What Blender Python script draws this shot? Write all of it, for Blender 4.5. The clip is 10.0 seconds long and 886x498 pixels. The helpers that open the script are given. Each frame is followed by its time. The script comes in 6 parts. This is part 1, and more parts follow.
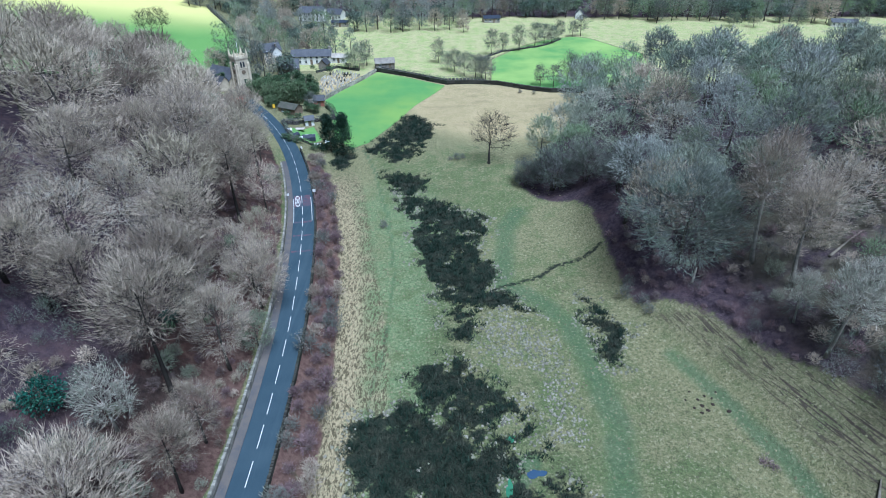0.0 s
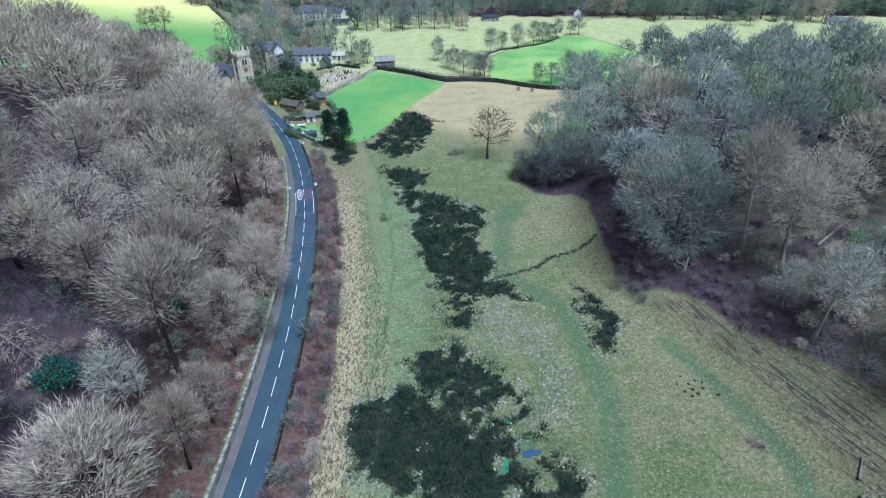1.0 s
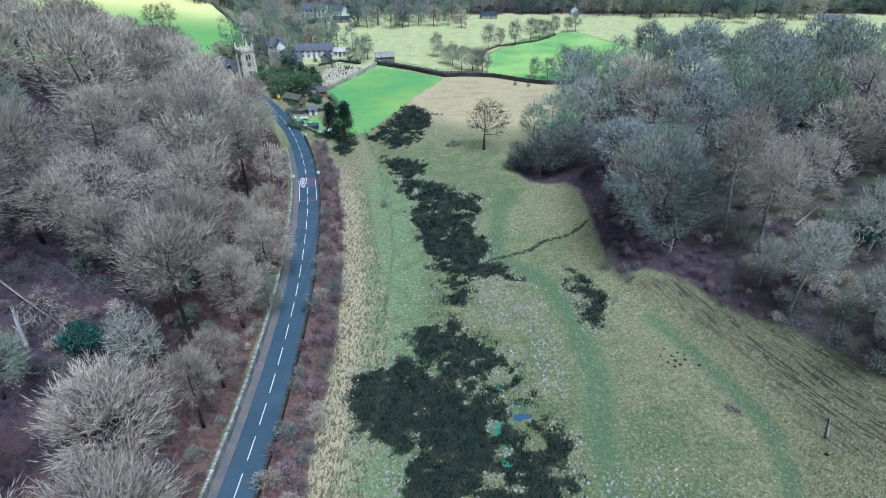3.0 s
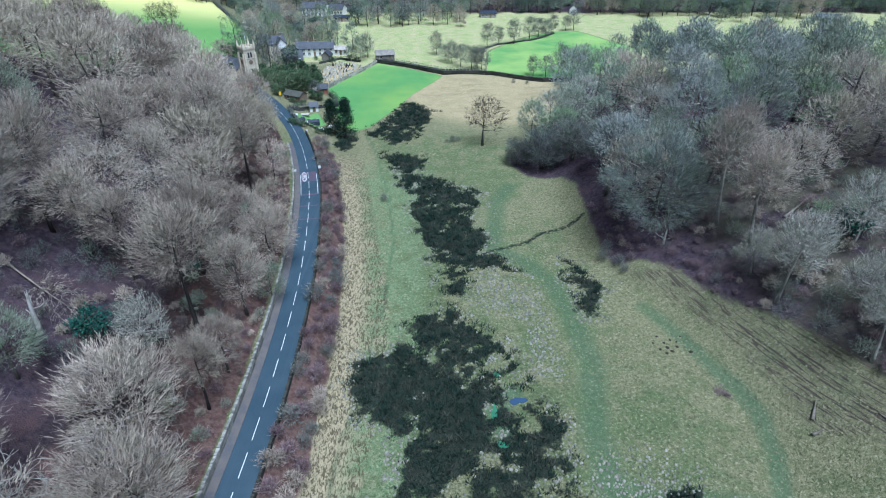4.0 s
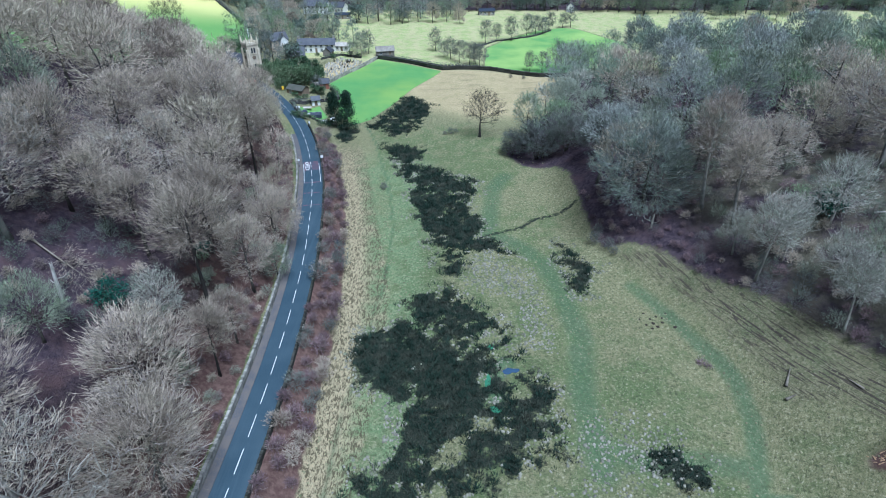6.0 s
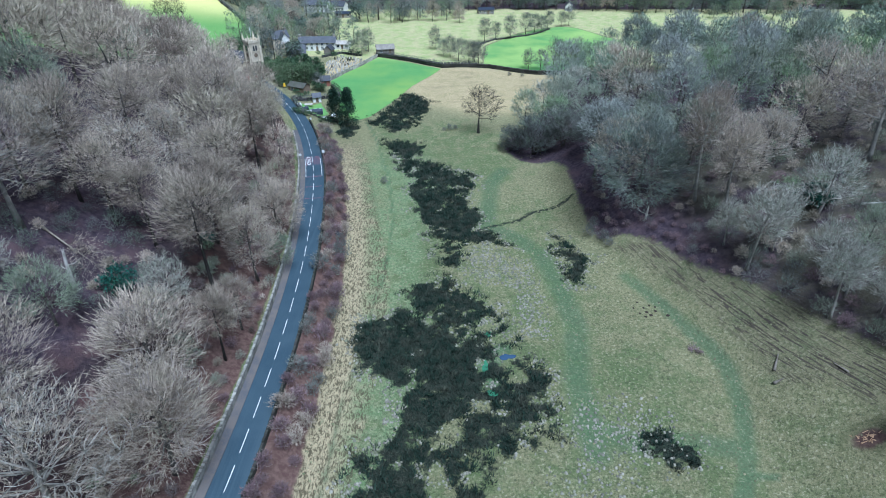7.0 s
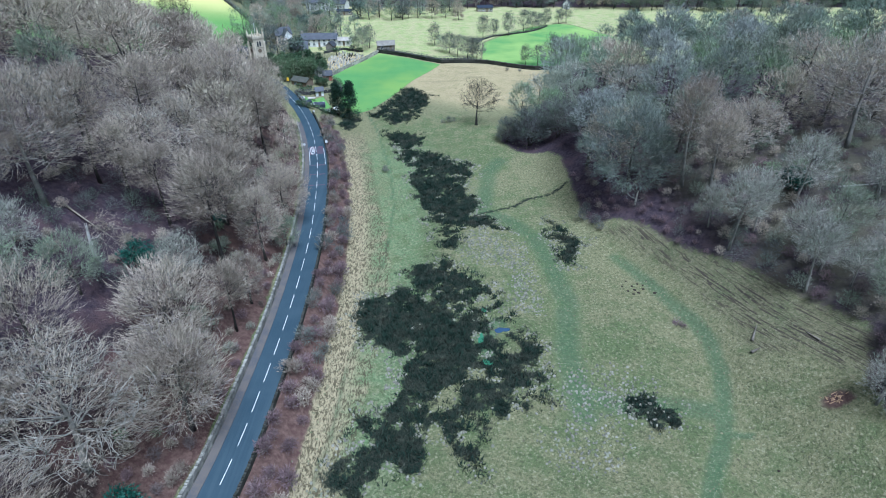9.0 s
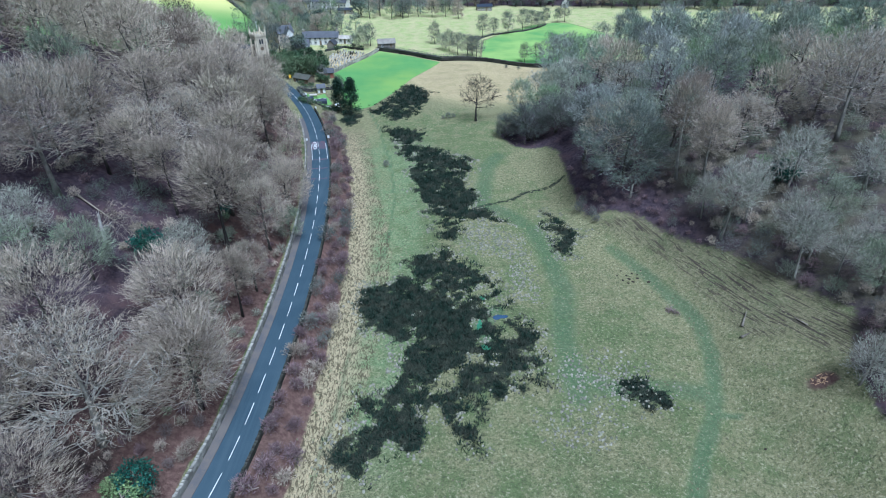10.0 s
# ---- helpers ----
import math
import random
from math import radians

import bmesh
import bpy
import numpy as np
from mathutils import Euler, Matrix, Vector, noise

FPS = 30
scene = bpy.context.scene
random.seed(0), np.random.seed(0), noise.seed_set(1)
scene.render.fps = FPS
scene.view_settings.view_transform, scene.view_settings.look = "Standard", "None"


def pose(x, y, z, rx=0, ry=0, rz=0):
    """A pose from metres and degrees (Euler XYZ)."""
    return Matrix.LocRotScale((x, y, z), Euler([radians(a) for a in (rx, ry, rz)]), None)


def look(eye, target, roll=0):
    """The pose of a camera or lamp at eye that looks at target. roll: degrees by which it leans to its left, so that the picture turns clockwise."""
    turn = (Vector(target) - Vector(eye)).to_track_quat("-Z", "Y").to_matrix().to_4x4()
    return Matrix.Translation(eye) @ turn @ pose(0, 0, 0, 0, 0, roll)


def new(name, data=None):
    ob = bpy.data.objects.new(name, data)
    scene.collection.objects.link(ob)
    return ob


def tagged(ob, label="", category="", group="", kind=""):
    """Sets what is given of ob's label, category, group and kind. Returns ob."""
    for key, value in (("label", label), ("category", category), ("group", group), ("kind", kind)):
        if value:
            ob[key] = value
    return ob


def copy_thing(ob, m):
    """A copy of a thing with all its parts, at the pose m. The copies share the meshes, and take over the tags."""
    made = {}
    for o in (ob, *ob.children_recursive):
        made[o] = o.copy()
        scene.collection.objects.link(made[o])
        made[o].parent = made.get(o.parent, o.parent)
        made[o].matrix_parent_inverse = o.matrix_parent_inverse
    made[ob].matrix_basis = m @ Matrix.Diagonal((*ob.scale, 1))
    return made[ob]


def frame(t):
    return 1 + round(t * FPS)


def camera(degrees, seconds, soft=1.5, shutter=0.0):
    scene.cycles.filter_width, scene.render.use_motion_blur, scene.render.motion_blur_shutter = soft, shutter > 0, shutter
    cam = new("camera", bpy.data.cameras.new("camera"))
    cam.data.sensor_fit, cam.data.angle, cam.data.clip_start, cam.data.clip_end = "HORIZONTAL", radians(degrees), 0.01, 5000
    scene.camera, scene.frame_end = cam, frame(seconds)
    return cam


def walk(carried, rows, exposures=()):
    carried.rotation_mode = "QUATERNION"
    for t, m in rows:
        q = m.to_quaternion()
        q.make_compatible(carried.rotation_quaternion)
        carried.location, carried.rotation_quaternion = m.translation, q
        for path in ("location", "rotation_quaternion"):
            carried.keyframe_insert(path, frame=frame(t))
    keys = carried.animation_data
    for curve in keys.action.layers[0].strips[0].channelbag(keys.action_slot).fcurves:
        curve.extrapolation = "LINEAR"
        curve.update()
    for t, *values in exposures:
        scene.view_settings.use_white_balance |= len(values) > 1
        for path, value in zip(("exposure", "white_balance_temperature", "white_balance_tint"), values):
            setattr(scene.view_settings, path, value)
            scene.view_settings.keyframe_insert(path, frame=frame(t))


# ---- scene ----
# The camera: a drone that glides backwards, level, 70 m above the valley floor.
cam = camera(73.7, 10.0, soft=1.0)


def eye_at(t):
    return Vector((0.0165 + 0.29764 * t + 0.014934 * t * t - 0.001607 * t ** 3,
                   0.1504 - 3.51487 * t + 0.066638 * t * t - 0.0056009 * t ** 3,
                   69.961 + 0.042594 * t - 0.0113427 * t * t + 0.00081963 * t ** 3))


AHEAD = Vector((-0.03465, 1.68559, -1.07588))
walk(cam, [(k * 0.5, look(eye_at(k * 0.5), eye_at(k * 0.5) + AHEAD, -0.24 + 0.006 * k)) for k in range(21)],
     exposures=[(0.0, 0.20, 4720, 8), (10.0, 0.20, 4720, 8)])

# ---- light: a low, hazy winter sun and its sky ----
SUN = Vector((0.20, -0.34, 0.92)).normalized()
world = bpy.data.worlds.new("sky")
scene.world = world
world.use_nodes = True
wn = world.node_tree.nodes
sky = wn.new("ShaderNodeTexSky")
sky.sky_type = 'NISHITA'
sky.sun_disc = False
sky.sun_elevation = math.asin(SUN.z)
sky.sun_rotation = math.atan2(SUN.x, SUN.y)
sky.air_density, sky.dust_density = 1.0, 2.0
wn["Background"].inputs["Strength"].default_value = 0.042
world.node_tree.links.new(sky.outputs[0], wn["Background"].inputs["Color"])
sun = new("sun", bpy.data.lights.new("sun", 'SUN'))
sun.data.energy = 5.6
sun.data.angle = radians(28)
sun.data.color = (1.0, 0.97, 0.92)
sun.matrix_world = look(SUN * 200, (0, 0, 0))


# ---- materials ----
class Shade:
    """A node material under construction."""

    def __init__(self, name, rough=0.85, spec=0.25, metal=0.0):
        self.m = bpy.data.materials.new(name)
        self.m.use_nodes = True
        self.t = self.m.node_tree
        self.b = self.t.nodes["Principled BSDF"]
        self.b.inputs["Roughness"].default_value = rough
        self.b.inputs["Specular IOR Level"].default_value = spec
        self.b.inputs["Metallic"].default_value = metal
        self.pos = self.n("ShaderNodeTexCoord").outputs["Object"]

    def n(self, kind, **ins):
        node = self.t.nodes.new(kind)
        for key, v in ins.items():
            self.put(node.inputs[key.replace("_", " ")], v)
        return node

    def put(self, socket, v):
        if isinstance(v, bpy.types.NodeSocket):
            self.t.links.new(v, socket)
        elif isinstance(v, tuple) and len(v) == 3 and socket.type == 'RGBA':
            socket.default_value = (*v, 1)
        else:
            socket.default_value = v

    def noise(self, scale, detail=3.0, rough=0.55, stretch=None, warp=0.0):
        vec = self.pos
        if stretch:
            mp = self.n("ShaderNodeMapping", Vector=vec)
            if len(stretch) > 3:
                mp.inputs["Rotation"].default_value = (0, 0, stretch[3])
                mp = self.n("ShaderNodeMapping", Vector=mp.outputs[0])
            mp.inputs["Scale"].default_value = stretch[:3]
            vec = mp.outputs[0]
        return self.n("ShaderNodeTexNoise", Vector=vec, Scale=scale, Detail=detail, Roughness=rough, Distortion=warp).outputs["Fac"]

    def band(self, v, lo, hi, a=0.0, b=1.0):
        r = self.n("ShaderNodeMapRange")
        r.interpolation_type = 'SMOOTHSTEP'
        for k, x in enumerate((v, lo, hi, a, b)):
            self.put(r.inputs[k], x)
        return r.outputs[0]

    def math(self, op, a, b=0.0):
        r = self.n("ShaderNodeMath")
        r.operation = op
        self.put(r.inputs[0], a)
        self.put(r.inputs[1], b)
        return r.outputs[0]

    def mix(self, f, a, b, kind='MIX'):
        r = self.n("ShaderNodeMixRGB")
        r.blend_type = kind
        for k, x in enumerate((f, a, b)):
            self.put(r.inputs[k], x)
        return r.outputs[0]

    def attr(self, name):
        r = self.n("ShaderNodeAttribute")
        r.attribute_name = name
        return r.outputs["Fac"]

    def chance(self):
        return self.n("ShaderNodeObjectInfo").outputs["Random"]

    def island(self):
        return self.n("ShaderNodeNewGeometry").outputs["Random Per Island"]

    def done(self, colour, bump=None, strength=0.5, distance=0.1):
        self.put(self.b.inputs["Base Color"], colour)
        if bump is not None:
            k = self.n("ShaderNodeBump", Height=bump, Strength=strength, Distance=distance)
            self.t.links.new(k.outputs[0], self.b.inputs["Normal"])
        return self.m


def plain(name, a, b, scale=4.0, rough=0.85, bump=0.3, spec=0.25, fine=30.0, vary=0.0, metal=0.0):
    """Two tones mixed by a coarse and a fine grain, with relief; vary: how far single pieces differ."""
    g = Shade(name, rough, spec, metal)
    c = g.mix(g.band(g.noise(scale, 4), 0.3, 0.7), a, b)
    c = g.mix(g.math('MULTIPLY', g.band(g.noise(fine, 2), 0.35, 0.7), 0.35), c, tuple(0.6 * x for x in a))
    if vary:
        v = g.n("ShaderNodeHueSaturation", Color=c, Value=g.band(g.chance(), 0, 1, 1 - vary, 1 + vary)).outputs[0]
        c = g.n("ShaderNodeHueSaturation", Color=v, Value=g.band(g.island(), 0, 1, 1 - vary, 1 + vary)).outputs[0]
    return g.done(c, g.noise(fine, 3), bump, 0.05)


def twig(name, a, b, c, rough=0.9):
    """Bark of fine branches: each tree takes its own tone between a and b, each shoot is lighter or darker, some tinted c."""
    g = Shade(name, rough, 0.15)
    col = g.mix(g.band(g.math('ADD', g.math('MULTIPLY', g.chance(), 0.42), g.math('ADD', g.math('MULTIPLY', g.noise(0.13, 1), 0.8), g.attr("own_tone"))), 0.2, 1.0), a, b)
    col = g.mix(g.band(g.math('ADD', g.noise(0.35, 3), g.attr("own_tint")), 0.45, 0.7), col, c)
    col = g.n("ShaderNodeHueSaturation", Color=col, Value=g.band(g.island(), 0, 1, 0.68, 1.28)).outputs[0]
    return g.done(col)


M_BARK = plain("bark", (0.14, 0.12, 0.09), (0.25, 0.22, 0.175), 1.2, 0.95, 0.6, 0.1, 14, 0.25)
M_BARK_DARK = plain("dark_bark", (0.055, 0.048, 0.040), (0.085, 0.080, 0.065), 1.2, 0.95, 0.6, 0.1, 14, 0.2)
M_BARK_BLACK = plain("wet_black_bark", (0.028, 0.025, 0.022), (0.042, 0.038, 0.032), 1.2, 0.95, 0.6, 0.1, 14, 0.2)
M_BARK_PALE = plain("pale_bark", (0.30, 0.28, 0.235), (0.15, 0.14, 0.115), 1.0, 0.9, 0.5, 0.1, 12, 0.2)
M_BRANCH = plain("branch_bark", (0.24, 0.20, 0.17), (0.40, 0.35, 0.30), 0.9, 0.9, 0.5, 0.1, 10, 0.3)
M_BRANCH_PALE = plain("silver_branch_bark", (0.42, 0.39, 0.325), (0.26, 0.24, 0.195), 0.8, 0.9, 0.5, 0.1, 10, 0.25)
M_BRANCH_OLIVE = plain("lichen_branch_bark", (0.26, 0.265, 0.20), (0.18, 0.185, 0.135), 0.9, 0.9, 0.5, 0.1, 10, 0.3)
M_DEAD = plain("dead_wood", (0.50, 0.47, 0.42), (0.28, 0.26, 0.22), 1.5, 0.9, 0.6, 0.1, 16, 0.15)
M_SPLIT = plain("split_wood", (0.55, 0.36, 0.20), (0.42, 0.28, 0.17), 2.0, 0.9, 0.4, 0.1, 16, 0.2)
M_TWIG = twig("brown_twigs", (0.150, 0.118, 0.092), (0.50, 0.422, 0.325), (0.36, 0.315, 0.225))
M_TWIG_OLIVE = twig("lichen_twigs", (0.150, 0.168, 0.118), (0.30, 0.32, 0.235), (0.21, 0.285, 0.15))
# grey-green bark, its blue raised to stand in for distance haze
M_TWIG_GREY = twig("hazy_grey_green_twigs", (0.130, 0.143, 0.125), (0.30, 0.312, 0.275), (0.215, 0.265, 0.19))
M_TWIG_PALE = twig("pale_twigs", (0.27, 0.265, 0.215), (0.44, 0.425, 0.35), (0.29, 0.32, 0.23))
M_TWIG_DARK = twig("dark_twigs", (0.11, 0.115, 0.105), (0.18, 0.18, 0.155), (0.14, 0.17, 0.12))
M_TWIG_BLACK = twig("black_twigs", (0.045, 0.042, 0.042), (0.065, 0.060, 0.058), (0.06, 0.065, 0.05))
M_TWIG_RED = twig("red_twigs", (0.14, 0.095, 0.10), (0.23, 0.16, 0.16), (0.18, 0.145, 0.13))
M_LEAF = twig("evergreen_leaves", (0.045, 0.082, 0.040), (0.070, 0.110, 0.052), (0.10, 0.135, 0.065), 0.6)
M_HOLLY = twig("holly_leaves", (0.020, 0.075, 0.055), (0.03, 0.09, 0.06), (0.04, 0.10, 0.06), 0.45)
M_NEEDLE = twig("pine_needles", (0.022, 0.045, 0.028), (0.03, 0.055, 0.032), (0.035, 0.06, 0.03), 0.7)
M_IVY = twig("ivy_leaves", (0.16, 0.22, 0.09), (0.20, 0.26, 0.11), (0.10, 0.17, 0.07), 0.6)
M_HEDGE = twig("hedge_leaves", (0.075, 0.12, 0.055), (0.11, 0.15, 0.075), (0.14, 0.165, 0.09), 0.7)
M_RUSH = twig("rushes", (0.011, 0.028, 0.019), (0.028, 0.044, 0.029), (0.070, 0.072, 0.050), 0.85)
M_RUSH_PALE = twig("withered_rushes", (0.18, 0.170, 0.128), (0.29, 0.27, 0.215), (0.15, 0.155, 0.10), 0.85)
M_TUSSOCK = twig("tussock_grass", (0.175, 0.165, 0.092), (0.24, 0.215, 0.125), (0.14, 0.155, 0.075), 0.9)
# evergreen tones lightened, so the colour carries the haze of the valley end
M_SPRUCE = twig("hazy_far_evergreens", (0.085, 0.120, 0.090), (0.11, 0.14, 0.11), (0.12, 0.145, 0.10), 0.8)
M_STONE = plain("field_stone", (0.34, 0.31, 0.26), (0.22, 0.20, 0.17), 0.8, 0.95, 0.6, 0.1, 9, 0.3)
M_WALL = plain("wall_stone", (0.25, 0.235, 0.20), (0.15, 0.145, 0.12), 0.8, 0.95, 0.6, 0.1, 9, 0.3)
M_GRAVE = plain("grave_stone", (0.52, 0.49, 0.42), (0.38, 0.36, 0.30), 0.8, 0.9, 0.4, 0.1, 9, 0.3)
M_STONE_DARK = plain("mossy_stone", (0.075, 0.07, 0.06), (0.05, 0.055, 0.04), 0.6, 0.95, 0.6, 0.1, 9, 0.3)
M_LIME = plain("church_stone", (0.62, 0.54, 0.40), (0.48, 0.42, 0.31), 0.7, 0.9, 0.3, 0.15, 6, 0.1)
M_SLATE = plain("slate", (0.045, 0.048, 0.056), (0.070, 0.073, 0.080), 0.6, 0.6, 0.3, 0.3, 5, 0.25)
M_RENDER = plain("white_render", (0.74, 0.73, 0.69), (0.62, 0.61, 0.57), 0.5, 0.85, 0.15, 0.2, 6, 0.05)
M_BRICK = plain("brick", (0.30, 0.12, 0.08), (0.24, 0.11, 0.08), 1.0, 0.9, 0.4, 0.1, 8, 0.2)
M_TIMBER = plain("timber", (0.20, 0.15, 0.10), (0.14, 0.11, 0.08), 1.0, 0.85, 0.3, 0.2, 10, 0.2)
M_WHITE = plain("white_paint", (0.78, 0.78, 0.76), (0.70, 0.70, 0.67), 2.0, 0.6, 0.1, 0.3, 12)
M_LINE = plain("road_paint", (0.74, 0.74, 0.70), (0.55, 0.55, 0.52), 1.2, 0.7, 0.2, 0.3, 9)
M_BLUE = plain("blue_sheet", (0.018, 0.024, 0.038), (0.028, 0.036, 0.052), 1.5, 0.5, 0.2, 0.4, 8)
M_YELLOW = plain("yellow_sign", (0.85, 0.55, 0.03), (0.80, 0.50, 0.03), 2.0, 0.5, 0.05, 0.4, 12)
M_REDPAINT = plain("red_paint", (0.42, 0.05, 0.04), (0.36, 0.06, 0.05), 2.0, 0.6, 0.1, 0.3, 12)
M_METAL = plain("grey_metal", (0.35, 0.36, 0.37), (0.28, 0.29, 0.30), 2.0, 0.45, 0.1, 0.5, 12, 0, 0.7)
M_GLASS = plain("window_glass", (0.03, 0.04, 0.05), (0.05, 0.06, 0.07), 1.0, 0.08, 0.0, 0.5, 5)


def asphalt():
    g = Shade("asphalt", 0.75, 0.2)
    c = g.mix(g.band(g.noise(0.12, 4), 0.35, 0.7), (0.030, 0.052, 0.069), (0.042, 0.066, 0.083))
    track = g.noise(1.0, 3, 0.5, (1.6, 0.05, 1.0))
    c = g.mix(g.math('MULTIPLY', g.band(track, 0.45, 0.7), 0.3), c, (0.066, 0.092, 0.108))
    c = g.mix(g.math('MULTIPLY', g.band(g.noise(18, 2), 0.5, 0.75), 0.25), c, (0.12, 0.13, 0.13))
    return g.done(c, g.noise(60, 2), 0.25, 0.02)


def leafy_paving():
    g = Shade("paving", 0.9, 0.15)
    c = g.mix(g.band(g.noise(0.5, 4), 0.35, 0.65), (0.085, 0.084, 0.088), (0.12, 0.106, 0.095))
    c = g.mix(g.band(g.noise(5, 3), 0.5, 0.7), c, (0.13, 0.108, 0.088))
    return g.done(c, g.noise(20, 2), 0.4, 0.03)


def red_surface():
    g = Shade("red_road_surface", 0.7, 0.3)
    c = g.mix(g.band(g.noise(0.9, 4), 0.35, 0.65), (0.105, 0.060, 0.075), (0.052, 0.062, 0.082))
    return g.done(c, g.noise(50, 2), 0.2, 0.02)


def water():
    g = Shade("pool_water", 0.06, 0.5)
    c = g.mix(g.noise(0.4), (0.035, 0.06, 0.10), (0.05, 0.085, 0.14))
    return g.done(c, g.noise(3, 2), 0.05, 0.02)


M_ASPHALT, M_PAVING, M_RED, M_WATER = asphalt(), leafy_paving(), red_surface(), water()


def ground_material():
    """Grassland, marsh, leaf litter and mown fields, parted by the ground's own zone values."""
    g = Shade("valley_ground", 0.95, 0.12)
    big, mid, small, fine = g.noise(0.035, 4), g.noise(0.22, 5, 0.6), g.noise(1.3, 4, 0.6), g.noise(5.0, 3, 0.6)
    # rough pasture: straw over green, in patches
    straw = g.mix(g.band(small, 0.3, 0.7), (0.185, 0.180, 0.084), (0.285, 0.262, 0.135))
    green = g.mix(g.band(small, 0.3, 0.7), (0.102, 0.140, 0.052), (0.152, 0.184, 0.073))
    lean = g.math('ADD', g.math('ADD', g.math('MULTIPLY', g.math('SUBTRACT', mid, 0.5), 1.8), g.math('MULTIPLY', g.math('SUBTRACT', big, 0.5), 1.2)), g.attr("straw"))
    col = g.mix(g.band(lean, 0.05, 0.75), green, straw)
    col = g.mix(g.band(g.math('ADD', g.attr("strip"), g.math('MULTIPLY', g.math('SUBTRACT', small, 0.5), 0.8)), 0.4, 0.8), col, g.mix(g.band(fine, 0.3, 0.7), (0.38, 0.30, 0.17), (0.58, 0.47, 0.29)))
    col = g.mix(g.math('MULTIPLY', g.attr("mead"), g.band(mid, 0.25, 0.6)), col, g.mix(g.band(small, 0.3, 0.7), (0.155, 0.225, 0.095), (0.225, 0.275, 0.13)))
    # wet green runs
    col = g.mix(g.math('MULTIPLY', g.band(g.math('ADD', g.attr("wet"), g.math('MULTIPLY', g.math('SUBTRACT', mid, 0.5), 1.3)), 0.2, 1.0), 0.72), col,
                g.mix(small, (0.044, 0.102, 0.050), (0.078, 0.140, 0.066)))
    pale = g.mix(g.band(g.math('ADD', mid, g.math('SUBTRACT', small, 0.5)), 0.3, 0.75), (0.55, 0.425, 0.235), (0.44, 0.355, 0.18))
    pale = g.mix(g.math('MULTIPLY', g.band(g.noise(0.08, 4, 0.6, (1.0, 2.6, 1.0)), 0.52, 0.66), 0.3), pale, (0.20, 0.155, 0.09))
    hay = g.mix(g.band(mid, 0.3, 0.7), (0.50, 0.44, 0.23), (0.34, 0.40, 0.14))
    pale = g.mix(g.attr("hay"), pale, hay)
    col = g.mix(g.band(g.attr("pale"), 0.3, 0.7), col, pale)
    # tussocky dark specks and pale withered ones
    speck = g.math('ADD', g.attr("rough"), g.math('MULTIPLY', g.math('SUBTRACT', fine, 0.5), 1.6))
    col = g.mix(g.math('MULTIPLY', g.band(speck, 0.75, 1.15), 0.55), col, (0.10, 0.105, 0.055))
    # matted tussocks: pale crowns, gap shade painted in, thicker where the pasture is rough
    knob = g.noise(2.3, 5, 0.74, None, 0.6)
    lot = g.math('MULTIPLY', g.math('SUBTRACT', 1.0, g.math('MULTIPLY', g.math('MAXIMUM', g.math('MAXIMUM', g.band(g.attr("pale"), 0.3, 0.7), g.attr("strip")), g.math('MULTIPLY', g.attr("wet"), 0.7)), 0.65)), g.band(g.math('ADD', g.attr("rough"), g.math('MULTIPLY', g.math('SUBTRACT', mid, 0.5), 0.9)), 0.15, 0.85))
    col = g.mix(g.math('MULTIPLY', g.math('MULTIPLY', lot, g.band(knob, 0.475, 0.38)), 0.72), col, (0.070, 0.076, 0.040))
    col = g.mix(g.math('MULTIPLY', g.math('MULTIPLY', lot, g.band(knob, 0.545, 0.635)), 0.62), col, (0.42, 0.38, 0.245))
    # shade between the roadside strip's tussocks, painted as dark lines
    gap_shade = g.noise(1.9, 5, 0.7, (1.5, 0.55, 1.0), 0.9)
    col = g.mix(g.math('MULTIPLY', g.math('MULTIPLY', g.band(g.attr("strip"), 0.2, 0.8), g.band(gap_shade, 0.53, 0.44)), 0.9), col, (0.075, 0.062, 0.034))
    # bright sown fields
    lush = g.mix(g.band(mid, 0.2, 0.8), (0.100, 0.232, 0.070), (0.125, 0.258, 0.074))
    lush = g.mix(g.band(big, 0.36, 0.72), lush, (0.19, 0.30, 0.072))
    lush = g.mix(g.math('MULTIPLY', g.attr("hay"), g.band(big, 0.3, 0.7)), lush, (0.27, 0.38, 0.11))
    col = g.mix(g.band(g.math('ADD', g.attr("lush"), g.math('MULTIPLY', g.math('SUBTRACT', small, 0.5), 0.3)), 0.42, 0.58), col, lush)
    # green hill field; the sunny glow at its far end is painted yellow
    glowing_field = g.mix(g.attr("field_glow"), g.mix(mid, (0.145, 0.295, 0.08), (0.19, 0.335, 0.088)), (0.66, 0.62, 0.22))
    col = g.mix(g.band(g.attr("hillfield"), 0.4, 0.6), col, glowing_field)
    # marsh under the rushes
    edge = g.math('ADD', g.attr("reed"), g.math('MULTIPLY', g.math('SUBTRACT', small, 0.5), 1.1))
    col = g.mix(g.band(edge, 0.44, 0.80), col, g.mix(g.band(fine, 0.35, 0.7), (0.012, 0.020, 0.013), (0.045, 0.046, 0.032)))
    # woodland floor: fallen leaves, bare soil
    litter = g.mix(g.band(small, 0.35, 0.65), (0.040, 0.030, 0.041), (0.082, 0.060, 0.070))
    litter = g.mix(g.band(mid, 0.45, 0.7), litter, (0.095, 0.062, 0.066))
    litter = g.mix(g.band(fine, 0.55, 0.75), litter, (0.10, 0.078, 0.062))
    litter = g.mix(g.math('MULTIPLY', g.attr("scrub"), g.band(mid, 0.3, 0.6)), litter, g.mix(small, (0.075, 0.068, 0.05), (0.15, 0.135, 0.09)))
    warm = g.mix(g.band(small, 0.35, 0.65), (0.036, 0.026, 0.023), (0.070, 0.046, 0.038))
